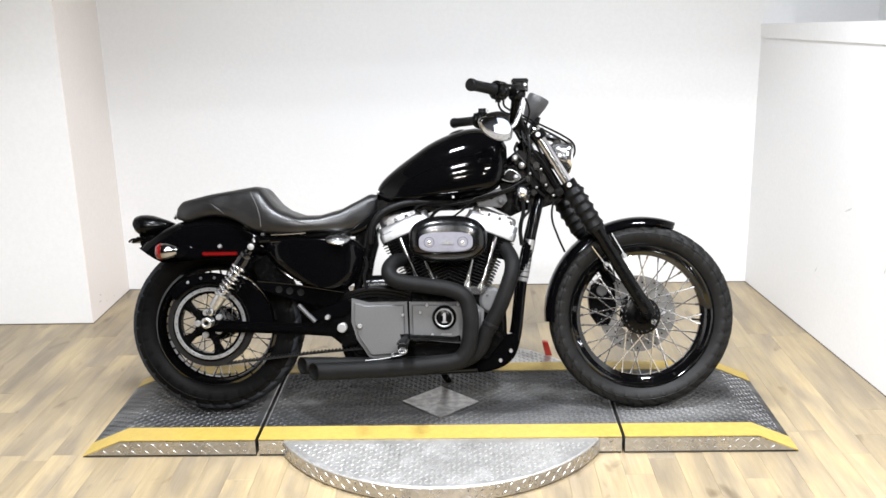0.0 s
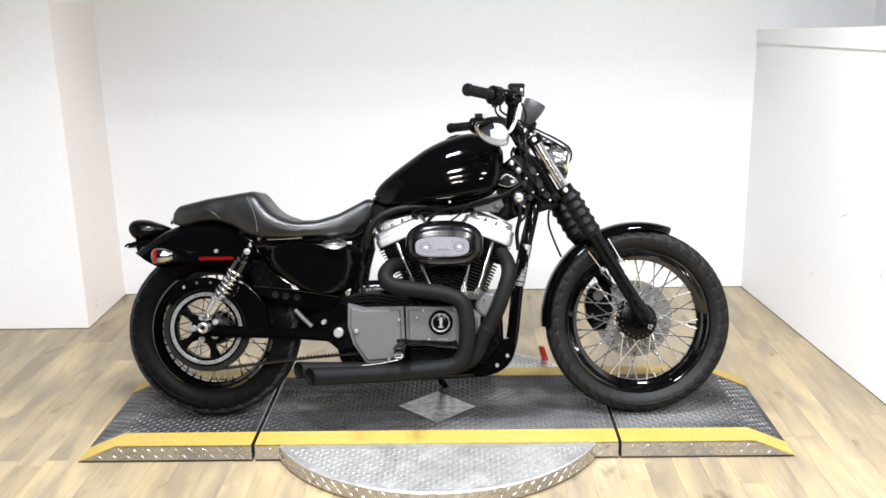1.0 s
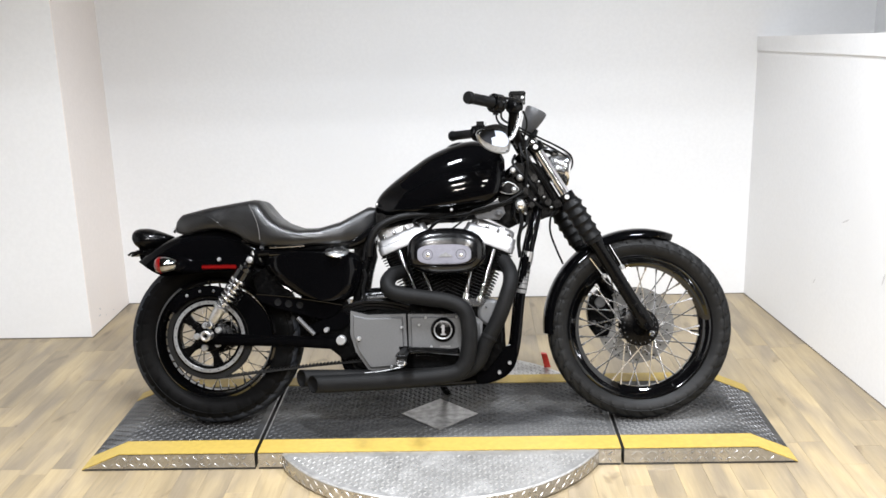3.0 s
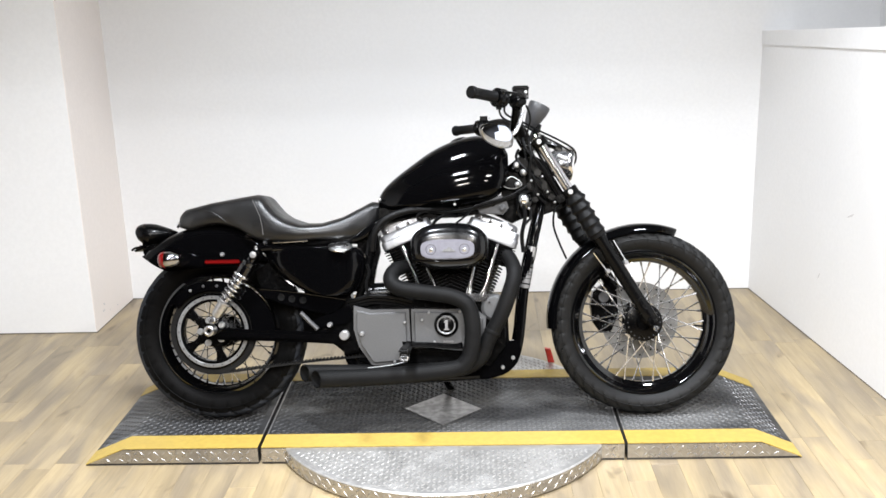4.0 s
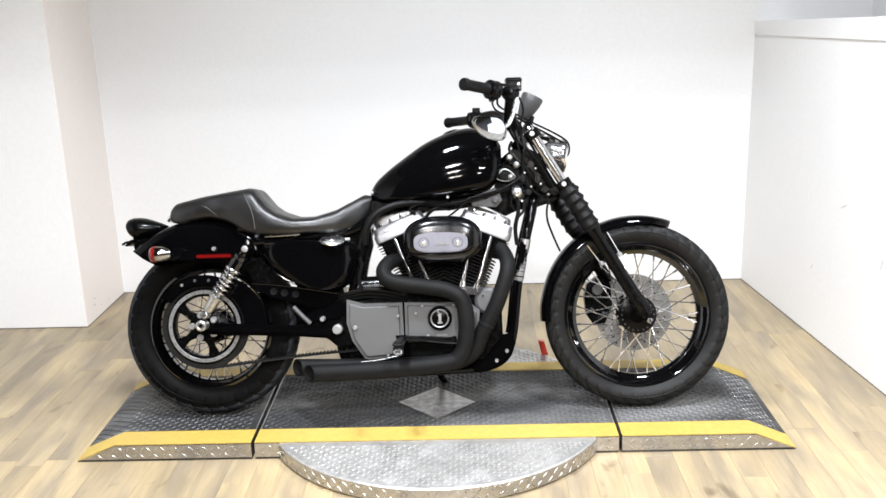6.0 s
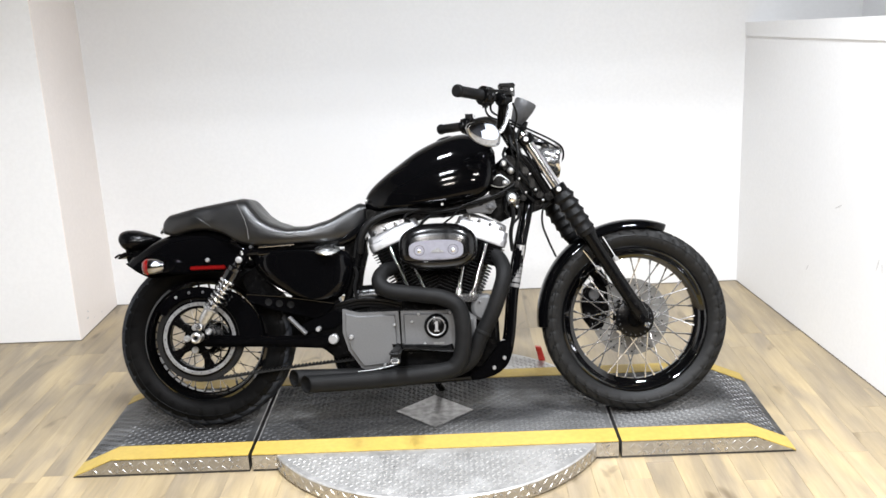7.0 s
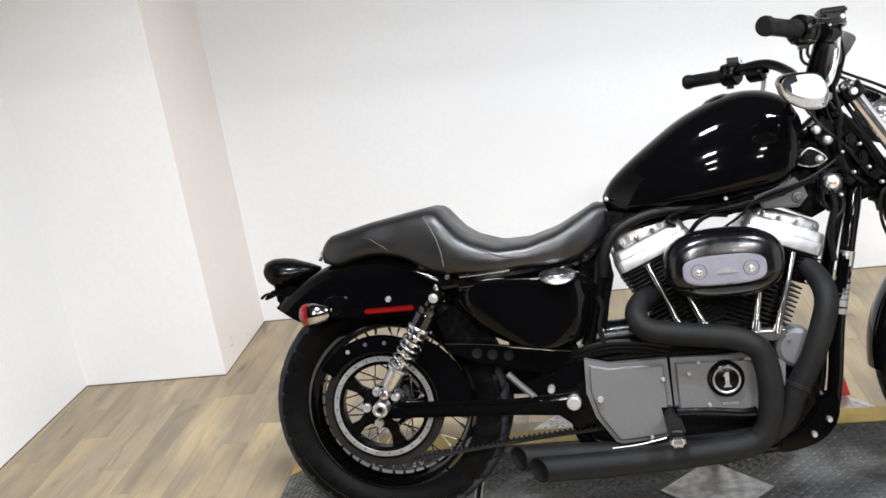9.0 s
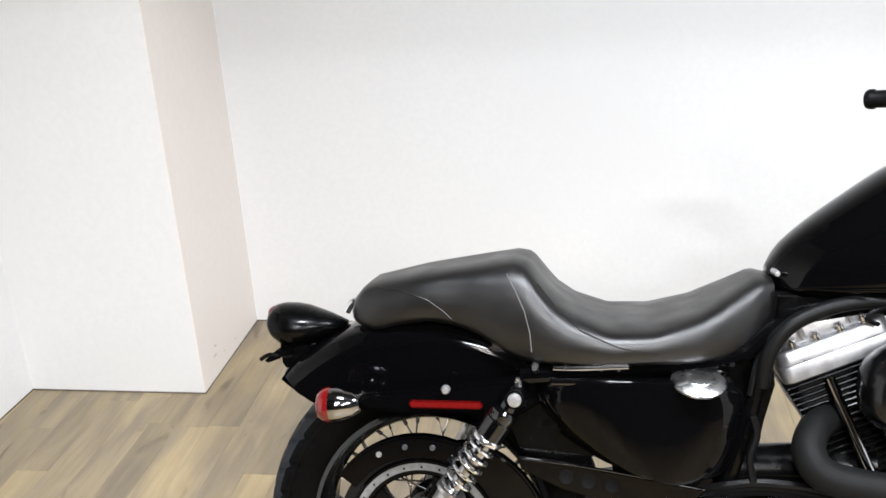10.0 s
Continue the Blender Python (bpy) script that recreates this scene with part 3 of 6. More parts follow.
def tyre(c, big, half, bead, bead_half, seg, period, depth):
    """A tyre with slanted tread grooves cut into its crown."""
    side = [(bead, bead_half), (bead + 0.006, bead_half + 0.005), (bead + 0.25 * (big - bead), half * 0.93), (bead + 0.5 * (big - bead), half),
            (bead + 0.66 * (big - bead), half * 0.985), (bead + 0.76 * (big - bead), half * 0.93)]
    crown = []
    for k in range(13):
        a = radians(90 - 180 * k / 12)
        crown.append((bead + 0.80 * (big - bead) + 0.20 * (big - bead) * math.cos(a) ** 0.85 if 0 < k < 12 else bead + 0.80 * (big - bead), half * 0.90 * math.sin(a)))
    prof = [(r, -y) for r, y in side] + [(r, -y) for r, y in crown] + [(r, y) for r, y in reversed(side)]
    first, n = len(side), len(crown)
    bm = bmesh.new()
    rings = []
    for k in range(seg):
        a = 2 * math.pi * k / seg
        ring = []
        for j, (r, y) in enumerate(prof):
            q = j - first
            cut = 0.0
            if -1 <= q <= n:
                skew = abs(q - (n - 1) / 2)
                if int(k + 1.0 * skew) % period < 1 and q not in (6,):
                    cut = depth
                if int(k + period // 2 - 1.2 * skew) % period < 1 and q in (3, 4, 8, 9):
                    cut = depth
            if (q in (-2, -1, 0, 1) or q in (n + 1, n, n - 1, n - 2)) and (k + (6 - q if q < 3 else q - n + 7)) % period < 1:
                y *= 1 - 0.9 * depth / half
                cut = depth
            ring.append(bm.verts.new((c[0] + (r - cut) * math.cos(a), c[1] + y, c[2] + (r - cut) * math.sin(a))))
        rings.append(ring)
    m = len(prof)
    for k in range(seg):
        p, q = rings[k], rings[(k + 1) % seg]
        for j in range(m):
            f = bm.faces.new((p[j], p[(j + 1) % m], q[(j + 1) % m], q[j]))
            f.material_index = 1 if first - 1 <= j < first + n else 0
    return bm


def wheel(name, c, big, half, bead, bead_half, well, hub_r, period, seg, label, rubber, crown, wire):
    rim_prof = [(bead + 0.004, -bead_half - 0.004), (bead - 0.004, -bead_half - 0.008), (bead - 0.010, -bead_half - 0.003), (bead - 0.018, -bead_half * 0.72),
                (well + 0.010, -bead_half * 0.45), (well, -bead_half * 0.25), (well, bead_half * 0.25), (well + 0.010, bead_half * 0.45), (bead - 0.018, bead_half * 0.72),
                (bead - 0.010, bead_half + 0.003), (bead - 0.004, bead_half + 0.008), (bead + 0.004, bead_half + 0.004), (bead - 0.004, bead_half * 0.8), (bead - 0.004, -bead_half * 0.8)]
    w = part(name, lathe(rim_prof, c, seg=96, closed=True), M_LACQUER, bike, label)
    part("tyre", tyre(c, big, half, bead, bead_half, seg, period, 0.008), rubber, w, "worn black rubber tyre", angle=50).data.materials.append(crown)
    part("sidewall_ring", lathe([(bead + 0.55 * (big - bead), -half - 0.0008), (bead + 0.57 * (big - bead), -half - 0.0018), (bead + 0.60 * (big - bead), -half - 0.0004)], c, seg=96), rubber, w)
    kinds = []
    for side in (-1, 1):
        for lean in (-1, 1):
            a = radians(52 * lean)
            p = Vector((c[0] + hub_r * math.cos(a), side * (0.034 + 0.002 * lean), c[2] + hub_r * math.sin(a)))
            q = Vector((c[0] + well + 0.002, side * 0.006, c[2]))
            bm = rod(p, q, wire, seg=6)
            rod(q + (p - q).normalized() * 0.016, q, 0.0040, seg=6, bm=bm)
            kinds.append(part("spoke", bm, M_BRIGHT, w, "chrome wire spoke"))
    for k in range(40):
        if k >= 4:
            shared("spoke", kinds[k % 4], w, about(c, 9.0 * k))
        else:
            kinds[k].matrix_local = about(c, 9.0 * k)
    return w


front = wheel("front_wheel", FW, 0.3240, 0.054, 0.252, 0.032, 0.213, 0.052, 6, 240, "gloss black spoked front wheel rim", M_RUBBER_LIT, M_RUBBER_LIT, 0.0024)
rear = wheel("rear_wheel", RW, 0.3065, 0.070, 0.214, 0.052, 0.192, 0.052, 8, 240, "gloss black spoked rear wheel rim", M_RUBBER, M_TREAD, 0.0019)
part("hub", lathe([(0.0, -0.052), (0.022, -0.052), (0.028, -0.044), (0.061, -0.040), (0.0665, -0.038), (0.0675, -0.033), (0.0665, -0.030), (0.034, -0.026), (0.030, 0.0), (0.034, 0.026), (0.066, 0.030), (0.066, 0.038), (0.03, 0.05), (0.0, 0.05)], FW), M_BLACK, front, "black hub with riveted flange")
bm = lathe([(0.0, -0.0425), (0.0025, -0.0425), (0.0032, -0.0405), (0.0032, -0.037)], (FW[0] + 0.0565, 0, FW[2]), seg=8)
rivet = part("rivet", bm, M_BRIGHT, front)
for k in range(1, 20):
    shared("rivet", rivet, front, about(FW, 18.0 * k))
part("brake_disc", lathe([(0.074, 0.052), (0.138, 0.052), (0.138, 0.057), (0.074, 0.057)], FW, closed=True, seg=72), M_DISC, front, "drilled steel brake disc")
arm = part("disc_carrier", plate([(FW[0] + 0.03, FW[2] - 0.014), (FW[0] + 0.10, FW[2] - 0.008), (FW[0] + 0.10, FW[2] + 0.008), (FW[0] + 0.03, FW[2] + 0.014)], 0.050, 0.058, 0.001), M_STEEL, front)
for k in range(1, 5):
    shared("disc_carrier", arm, front, about(FW, 72.0 * k))
# shallow near-black studs stand in for the dark of drilled holes
hole = part("drill_hole", lathe([(0.0, 0.0515), (0.0035, 0.0515), (0.0035, 0.0525)], (FW[0] + 0.126, 0, FW[2]), seg=8), M_GAP, front)
for k in range(1, 36):
    r = (0.0, -0.012, -0.023)[k % 3]
    shared("drill_hole", hole, front, about(FW, 10.0 * k) @ Matrix.Translation((r, 0, 0)))
part("valve", rod((FW[0] + 0.213, -0.004, FW[2] - 0.02), (FW[0] + 0.182, -0.006, FW[2] - 0.017), 0.0035, seg=8), M_SOFT, front)

# rear wheel running gear
part("hub", lathe([(0.0, -0.07), (0.05, -0.07), (0.056, -0.036), (0.058, -0.03), (0.034, -0.02), (0.034, 0.02), (0.058, 0.03), (0.06, 0.05), (0.0, 0.06)], RW), M_BLACK, rear)
PC = (-0.773, 0.0, 0.313)
pulley = part("drive_pulley", lathe([(0.104, -0.104), (0.108, -0.109), (0.130, -0.109), (0.1335, -0.106), (0.1335, -0.076), (0.104, -0.076)], PC, closed=True, seg=96), M_BLACK, bike, "black five-spoke belt pulley with machined ring")
part("machined_ring", lathe([(0.1135, -0.1095), (0.1148, -0.1105), (0.1252, -0.1105), (0.1265, -0.1095)], PC, seg=96), M_LABEL, pulley, "machined silver ring")
bm = plate([(PC[0] + 0.028, PC[2] - 0.020), (PC[0] + 0.075, PC[2] - 0.011), (PC[0] + 0.107, PC[2] - 0.020), (PC[0] + 0.107, PC[2] + 0.020), (PC[0] + 0.075, PC[2] + 0.011), (PC[0] + 0.028, PC[2] + 0.020)], -0.106, -0.088, 0.004)
sp = part("pulley_spoke", bm, M_BLACK, pulley)
sp.matrix_local = about(PC, 2)
for k in range(1, 5):
    shared("pulley_spoke", sp, pulley, about(PC, 2 + 72.0 * k))
part("pulley_hub", lathe([(0.0, -0.115), (0.048, -0.115), (0.053, -0.110), (0.053, -0.08), (0.0, -0.08)], PC), M_BLACK, pulley)
dot = part("ring_rivet", lathe([(0.0, -0.1118), (0.0018, -0.1118), (0.0022, -0.1105)], (PC[0] + 0.1195, 0, PC[2]), seg=6), M_GAP, pulley)
for k in range(1, 24):
    shared("ring_rivet", dot, pulley, about(PC, 15.0 * k))
bolt_head = lathe([(0.0, -0.1245), (0.0045, -0.1245), (0.0055, -0.1265), (0.0085, -0.1265), (0.0110, -0.1235), (0.0115, -0.112)], (PC[0] + 0.041, 0, PC[2]), seg=16)
hb = part("hub_bolt", bolt_head, M_BOLT, pulley, "silver hub bolt")
hb.matrix_local = about(PC, 38)
for k in range(1, 5):
    shared("hub_bolt", hb, pulley, about(PC, 38 + 72.0 * k))
part("belt_wrap", lathe([(0.1338, -0.104), (0.150, -0.104), (0.1515, -0.102), (0.1515, -0.080), (0.150, -0.078), (0.1338, -0.078)], PC, closed=True, seg=96), M_BELT, bike, "drive belt round the pulley")
lower = [(-0.760, 0.1640), (-0.70, 0.1705), (-0.55, 0.1890), (-0.40, 0.2045), (-0.24, 0.2175)]
bm = bmesh.new()
for (xa, za), (xb, zb) in zip(lower, lower[1:]):
    plate([(xa, za - 0.003), (xb, zb - 0.003), (xb, zb + 0.003), (xa, za + 0.003)], -0.104, -0.078, 0.0, bm=bm)
for k in range(38):
    x = -0.72 + k * 0.0127
    z = table(lower, x)[0]
    plate([(x, z + 0.002), (x + 0.007, z + 0.0026), (x + 0.0055, z + 0.008), (x + 0.0015, z + 0.0078)], -0.104, -0.078, 0.0, bm=bm)
part("drive_belt", bm, M_BELT, bike, "toothed black drive belt")
ring = []
for k in range(25):
    a = radians(-4 + 148 * k / 24)
    ring.append((a, 0.142 if k else 0.155, 0.176 + 0.003 * math.sin(a) + 0.048 * max(0.0, 1 - math.degrees(a) / 70) ** 0.6))
guard = [(PC[0] + r1 * math.cos(a), PC[2] + r1 * math.sin(a)) for a, r0, r1 in ring] + [(PC[0] + r0 * math.cos(a), PC[2] + r0 * math.sin(a)) for a, r0, r1 in reversed(ring)]
bg = part("belt_guard", plate(guard, -0.126, -0.100, 0.004), M_GLOSS, bike, "gloss black curved belt guard")
for a in (64, 82, 99, 116):
    part("guard_bolt", lathe([(0.0, -0.131), (0.004, -0.131), (0.0055, -0.127)], (PC[0] + 0.162 * math.cos(radians(a)), 0, PC[2] + 0.162 * math.sin(radians(a))), seg=10), M_BOLT if a > 100 else M_BRACKET, bg)
up = part("upper_belt_guard", plate([(-0.607, 0.462), (-0.54, 0.456), (-0.475, 0.446), (-0.298, 0.417), (-0.345, 0.362), (-0.44, 0.384), (-0.53, 0.408), (-0.60, 0.440)], -0.128, -0.118, 0.003), M_GLOSS, bike, "black belt guard bar with three holes")
# near-black discs on the bar draw the dark of its three holes
for x, z in ((-0.525, 0.430), (-0.488, 0.424), (-0.449, 0.419)):
    part("guard_hole", lathe([(0.0, -0.1285), (0.0100, -0.1285), (0.0118, -0.1295), (0.0130, -0.1275)], (x, 0, z), seg=16), M_GAP, up)
part("guard_edge", tube([(-0.60, -0.127, 0.460), (-0.475, -0.129, 0.447), (-0.30, -0.129, 0.418)], 0.0022, 8), M_LACQUER, up)

# swing arm and axle
for side in (-1, 1):
    part("swing_arm", plate([(-0.778, 0.326), (-0.778, 0.296), (-0.745, 0.286), (-0.46, 0.274), (-0.33, 0.264), (-0.28, 0.282), (-0.295, 0.316), (-0.46, 0.312), (-0.72, 0.325)], *sorted((side * 0.110, side * 0.142)), 0.011, 4), M_LACQUER, bike)
axle = part("rear_axle", lathe([(0.0, -0.178), (0.007, -0.178), (0.008, -0.187), (0.013, -0.188), (0.0185, -0.184), (0.0185, -0.140)], (-0.766, 0, 0.322), seg=20), M_STEEL, bike, "hollow silver axle end")
part("axle_bore", lathe([(0.0, -0.1795), (0.0068, -0.1795), (0.0068, -0.176)], (-0.766, 0, 0.322), seg=14), M_GAP, axle)
piv = part("pivot_plate", plate([(-0.40, 0.33), (-0.33, 0.37), (-0.26, 0.36), (-0.245, 0.29), (-0.26, 0.235), (-0.30, 0.225), (-0.335, 0.255), (-0.38, 0.285)], -0.125, -0.05, 0.008), M_BLACK, bike)
part("pivot_bolt", lathe([(0.0, -0.157), (0.0135, -0.157), (0.0162, -0.1545), (0.0172, -0.149), (0.0172, -0.124)], (-0.305, 0, 0.296), seg=20), M_BOLT, piv, "round silver pivot bolt cap")
part("brake_arm", tube([(-0.456, -0.135, 0.376), (-0.425, -0.138, 0.344), (-0.398, -0.14, 0.318)], 0.0080, 8), M_BRACKET, piv, "dull grey brake lever")
# added black plate that fills the dark gap above the swing arm
part("swing_arm_web", plate([(-0.475, 0.385), (-0.40, 0.395), (-0.27, 0.400), (-0.26, 0.30), (-0.38, 0.298), (-0.475, 0.305)], -0.045, 0.045, 0.006), M_BLACK, piv)
part("pivot_boss", lathe([(0.0, -0.124), (0.034, -0.124), (0.040, -0.116), (0.040, -0.06)], (-0.305, 0, 0.292), seg=28), M_BLACK, piv)
part("pivot_bracket", plate([(-0.42, 0.345), (-0.36, 0.372), (-0.29, 0.395), (-0.265, 0.36), (-0.30, 0.33), (-0.36, 0.325), (-0.405, 0.315)], -0.133, -0.110, 0.005), M_GLOSS, piv)
part("swing_arm_tube", rod((-0.335, -0.11, 0.345), (-0.335, 0.11, 0.345), 0.045, seg=20), M_BLACK, piv)
part("brake_bolt", lathe([(0.0, -0.160), (0.007, -0.160), (0.009, -0.154), (0.009, -0.13)], (-0.355, 0, 0.333), seg=10), M_BOLT, piv)

# shock absorbers
def shock(y):
    top, low = Vector((-0.605, y, 0.581)), Vector((-0.756, y, 0.352))
    d = low - top
    at = lambda u: top + d * u
    e = part("shock_absorber", rod(at(0.05), at(0.95), 0.0105, seg=14), M_BLACK, bike, "chrome coil-over shock absorber with black cover")
    part("shock_body", lathe([(0.0, 0.0), (0.0150, 0.0), (0.0165, 0.004), (0.0165, 0.052), (0.0140, 0.056), (0.0140, 0.110), (0.0, 0.110)], at(0.32), d, 24), M_CHROME_DARK, e, "chrome damper body")
    part("shock_cover", lathe([(0.0, 0.0), (0.0195, 0.0), (0.0240, 0.005), (0.0240, 0.014), (0.0228, 0.016), (0.0228, 0.019), (0.0245, 0.021), (0.0250, 0.055), (0.0, 0.055)], at(0.095), d, 28), M_LACQUER, e, "black top cover")
    part("shock_neck", rod(at(0.02), at(0.11), 0.0150, seg=14), M_LACQUER, e)
    line = [at(0.325 + 0.36 * k / 92) + 0.0236 * (math.cos(2 * math.pi * k / 16) * d.normalized().cross(Vector((0, 1, 0))) + math.sin(2 * math.pi * k / 16) * Vector((0, 1, 0))) for k in range(93)]
    part("coil_spring", tube(line, 0.0029, 8, n=1), M_BRIGHT, e, "chrome coil spring")
    part("spring_cap", lathe([(0.0, 0.0), (0.0250, 0.0), (0.0270, 0.003), (0.0270, 0.008), (0.022, 0.012), (0.0, 0.012)], at(0.290), d, 28), M_BRIGHT, e)
    part("spring_seat", lathe([(0.0, 0.0), (0.0262, 0.0), (0.0265, 0.006), (0.0215, 0.009), (0.0205, 0.012), (0.0185, 0.050), (0.0130, 0.060), (0.0, 0.060)], at(0.70), d, 28), M_STEEL, e, "polished lower spring seat")
    part("eye", lathe([(0.0, -0.018), (0.008, -0.017), (0.013, -0.012), (0.015, -0.004), (0.015, 0.010), (0.0, 0.014)], at(0.97), (0, 1, 0), 20), M_BRIGHT, e)
    part("top_eye", lathe([(0.0, -0.020), (0.0150, -0.020), (0.0170, -0.017), (0.0170, 0.02), (0.0, 0.02)], top, (0, 1, 0), 22), M_LACQUER, e)
    part("top_bolt", lathe([(0.0, -0.027), (0.0050, -0.027), (0.0060, -0.0255), (0.0100, -0.0250), (0.0112, -0.0235), (0.0112, -0.015), (0.0, -0.015)], top, (0, 1, 0), 20), M_BOLT, e, "flat silver bolt")
    part("top_stud", lathe([(0.0, 0.010), (0.0035, 0.010), (0.0040, 0.005), (0.0060, 0.004), (0.0060, -0.004), (0.0, -0.004)], top + Vector((0.004, 0.004, 0.020)), (0, -0.2, 1), 6), M_BRIGHT, e)



shock(-0.176)
shock(0.176)

# rear fender
def fender(name, c, big, half, skirt, a0, a1, steps, label, point=0):
    secs = []
    wide = half
    for k in range(steps + 1):
        a = radians(a0 + (a1 - a0) * k / steps)
        lowest = skirt(a)
        left = (steps - k) / max(point, 1)
        half = wide * (0.25 + 0.75 * math.sqrt(1 - (1 - left) ** 2)) if left < 1 else wide
        if left < 1:
            lowest = lowest + (big - 0.006 - lowest) * (1 - left)
        ring = []
        outer = [(lowest, half), (max(lowest, big - 0.045), half), (big - 0.025, half * 0.97), (big - 0.010, half * 0.80), (big - 0.003, half * 0.5), (big, 0.0)]
        outer = [(r, -y) for r, y in outer] + [(r, y) for r, y in reversed(outer[:-1])]
        inner = [(r - (0.003 if abs(y) < half * 0.99 else 0.0), y * (1 - 0.004 / half)) for r, y in reversed(outer)]
        for r, y in outer + inner:
            ring.append((c[0] + r * math.cos(a), y, c[2] + r * math.sin(a)))
        secs.append(ring)
    return part(name, loft(secs), M_GLOSS, bike, label, angle=50)


def fender_hem(a):
    """Lower edge of the rear fender, swept up in a round tip at its tail."""
    hem = max(0.215, (0.238 + 0.016 * math.sin(a * 2)) / max(math.sin(a), 0.2))
    u = min(1.0, max(0.0, (math.degrees(a) - 126.0) / 6.4))
    return hem + (0.376 - hem) * (1 - math.sqrt(1 - u * u))


rear_fender = fender("rear_fender", (-0.768, 0.0, 0.305), 0.386, 0.103, lambda a: min(0.374, fender_hem(a)), 132.4, 50, 90, "gloss black bobbed rear fender")
front_fender = fender("front_fender", (0.7445, 0, 0.321), 0.344, 0.062, lambda a: 0.312, 184, 69, 50, "gloss black front fender", 7)
strut = part("fender_strut", plate([(-0.945, 0.562), (-0.93, 0.571), (-0.80, 0.577), (-0.60, 0.602), (-0.585, 0.57), (-0.62, 0.545), (-0.80, 0.538), (-0.925, 0.549)], -0.150, -0.106, 0.006), M_GLOSS, bike)
part("fender_strut", plate([(-0.945, 0.562), (-0.93, 0.571), (-0.80, 0.577), (-0.60, 0.602), (-0.585, 0.57), (-0.62, 0.545), (-0.80, 0.538), (-0.925, 0.549)], 0.106, 0.150, 0.006), M_GLOSS, bike)
part("reflector", box(-0.784, -0.661, -0.156, -0.1495, 0.5505, 0.5650, 0.004), M_RED, strut, "red side reflector strip")
part("strut_bolt", lathe([(0.0, -0.160), (0.005, -0.160), (0.0075, -0.156), (0.008, -0.150)], (-0.722, 0, 0.583), seg=14), M_BOLT, strut, "silver domed bolt")


def turn_signal(y):
    side = -1 if y < 0 else 1
    prof = [(0.0, 0.0), (0.012, 0.003), (0.020, 0.014), (0.0265, 0.036), (0.0280, 0.050), (0.0270, 0.054), (0.0, 0.054)]
    b = part("turn_signal", lathe(prof, (-0.852, y, 0.572), (-1, 0, -0.06), 28), M_CHROME_DARK, bike, "chrome bullet turn signal with red lens")
    part("signal_lens", lathe([(0.0, 0.076), (0.012, 0.075), (0.022, 0.071), (0.0275, 0.0635), (0.0288, 0.0560), (0.0284, 0.0515), (0.0260, 0.0510)], (-0.852, y, 0.572), (-1, 0, -0.06), 28), M_RED, b, "red lens")
    part("signal_stem", rod((-0.875, y, 0.570), (-0.875, side * 0.14, 0.562), 0.008), M_CHROME, b)


turn_signal(-0.205)
turn_signal(0.205)
secs = []
for x, zt, zb, w in ((-1.076, 0.678, 0.656, 0.026), (-1.073, 0.687, 0.645, 0.042), (-1.066, 0.694, 0.633, 0.052), (-1.052, 0.6975, 0.622, 0.058), (-1.030, 0.6975, 0.616, 0.060), (-1.005, 0.694, 0.619, 0.056), (-0.978, 0.686, 0.629, 0.046), (-0.950, 0.677, 0.642, 0.030), (-0.924, 0.667, 0.655, 0.012)):
    secs.append([(x + 0.009 * min(1.0, (-0.924 - x) / 0.1), w * math.cos(t), (zt + zb) / 2 + (zt - zb) / 2 * math.sin(t)) for t in (2 * math.pi * k / 24 for k in range(24))])
tail = part("tail_light", loft(secs), M_BLACK, bike, "black teardrop tail light", angle=60)
part("tail_lens", lathe([(0.0, 0.014), (0.014, 0.013), (0.022, 0.009), (0.0255, 0.002), (0.0255, -0.006)], (-1.058, 0, 0.667), (-1, 0, -0.12), 24), M_RED, tail, "red lens")
part("plate_bracket", plate([(-1.068, 0.600), (-1.045, 0.620), (-1.020, 0.617), (-1.040, 0.604), (-1.062, 0.596)], -0.05, 0.05, 0.002), M_BLACK, bike, "black plate bracket")
part("tail_mount", plate([(-1.046, 0.636), (-1.000, 0.640), (-0.985, 0.610), (-1.028, 0.572), (-1.042, 0.590)], -0.030, 0.030, 0.005), M_BLACK, bike, "black tail light mount")
part("bracket_arm", tube([(-1.075, -0.05, 0.602), (-1.055, -0.05, 0.612), (-1.02, -0.04, 0.605)], 0.004, 6), M_BLACK, bike)
part("seat_screw", tube([(-0.925, 0, 0.682), (-0.912, 0, 0.700), (-0.895, 0, 0.695)], 0.007, 8), M_BRIGHT, bike, "silver seat thumb screw")

# seat
SEAT_T = [(-0.900, 0.700), (-0.892, 0.722), (-0.874, 0.744), (-0.777, 0.766), (-0.674, 0.783), (-0.612, 0.792), (-0.588, 0.787), (-0.566, 0.758), (-0.545, 0.732), (-0.512, 0.708), (-0.451, 0.686), (-0.380, 0.687), (-0.308, 0.708), (-0.247, 0.740), (-0.210, 0.760), (-0.186, 0.755)]
SEAT_B = [(-0.900, 0.694), (-0.850, 0.682), (-0.810, 0.692), (-0.741, 0.699), (-0.672, 0.681), (-0.624, 0.653), (-0.594, 0.642), (-0.506, 0.635), (-0.389, 0.639), (-0.271, 0.645), (-0.213, 0.662), (-0.186, 0.700)]
SEAT_W = [(-0.900, 0.055), (-0.885, 0.088), (-0.80, 0.112), (-0.70, 0.122), (-0.62, 0.138), (-0.50, 0.158), (-0.40, 0.158), (-0.30, 0.135), (-0.22, 0.095), (-0.186, 0.070)]


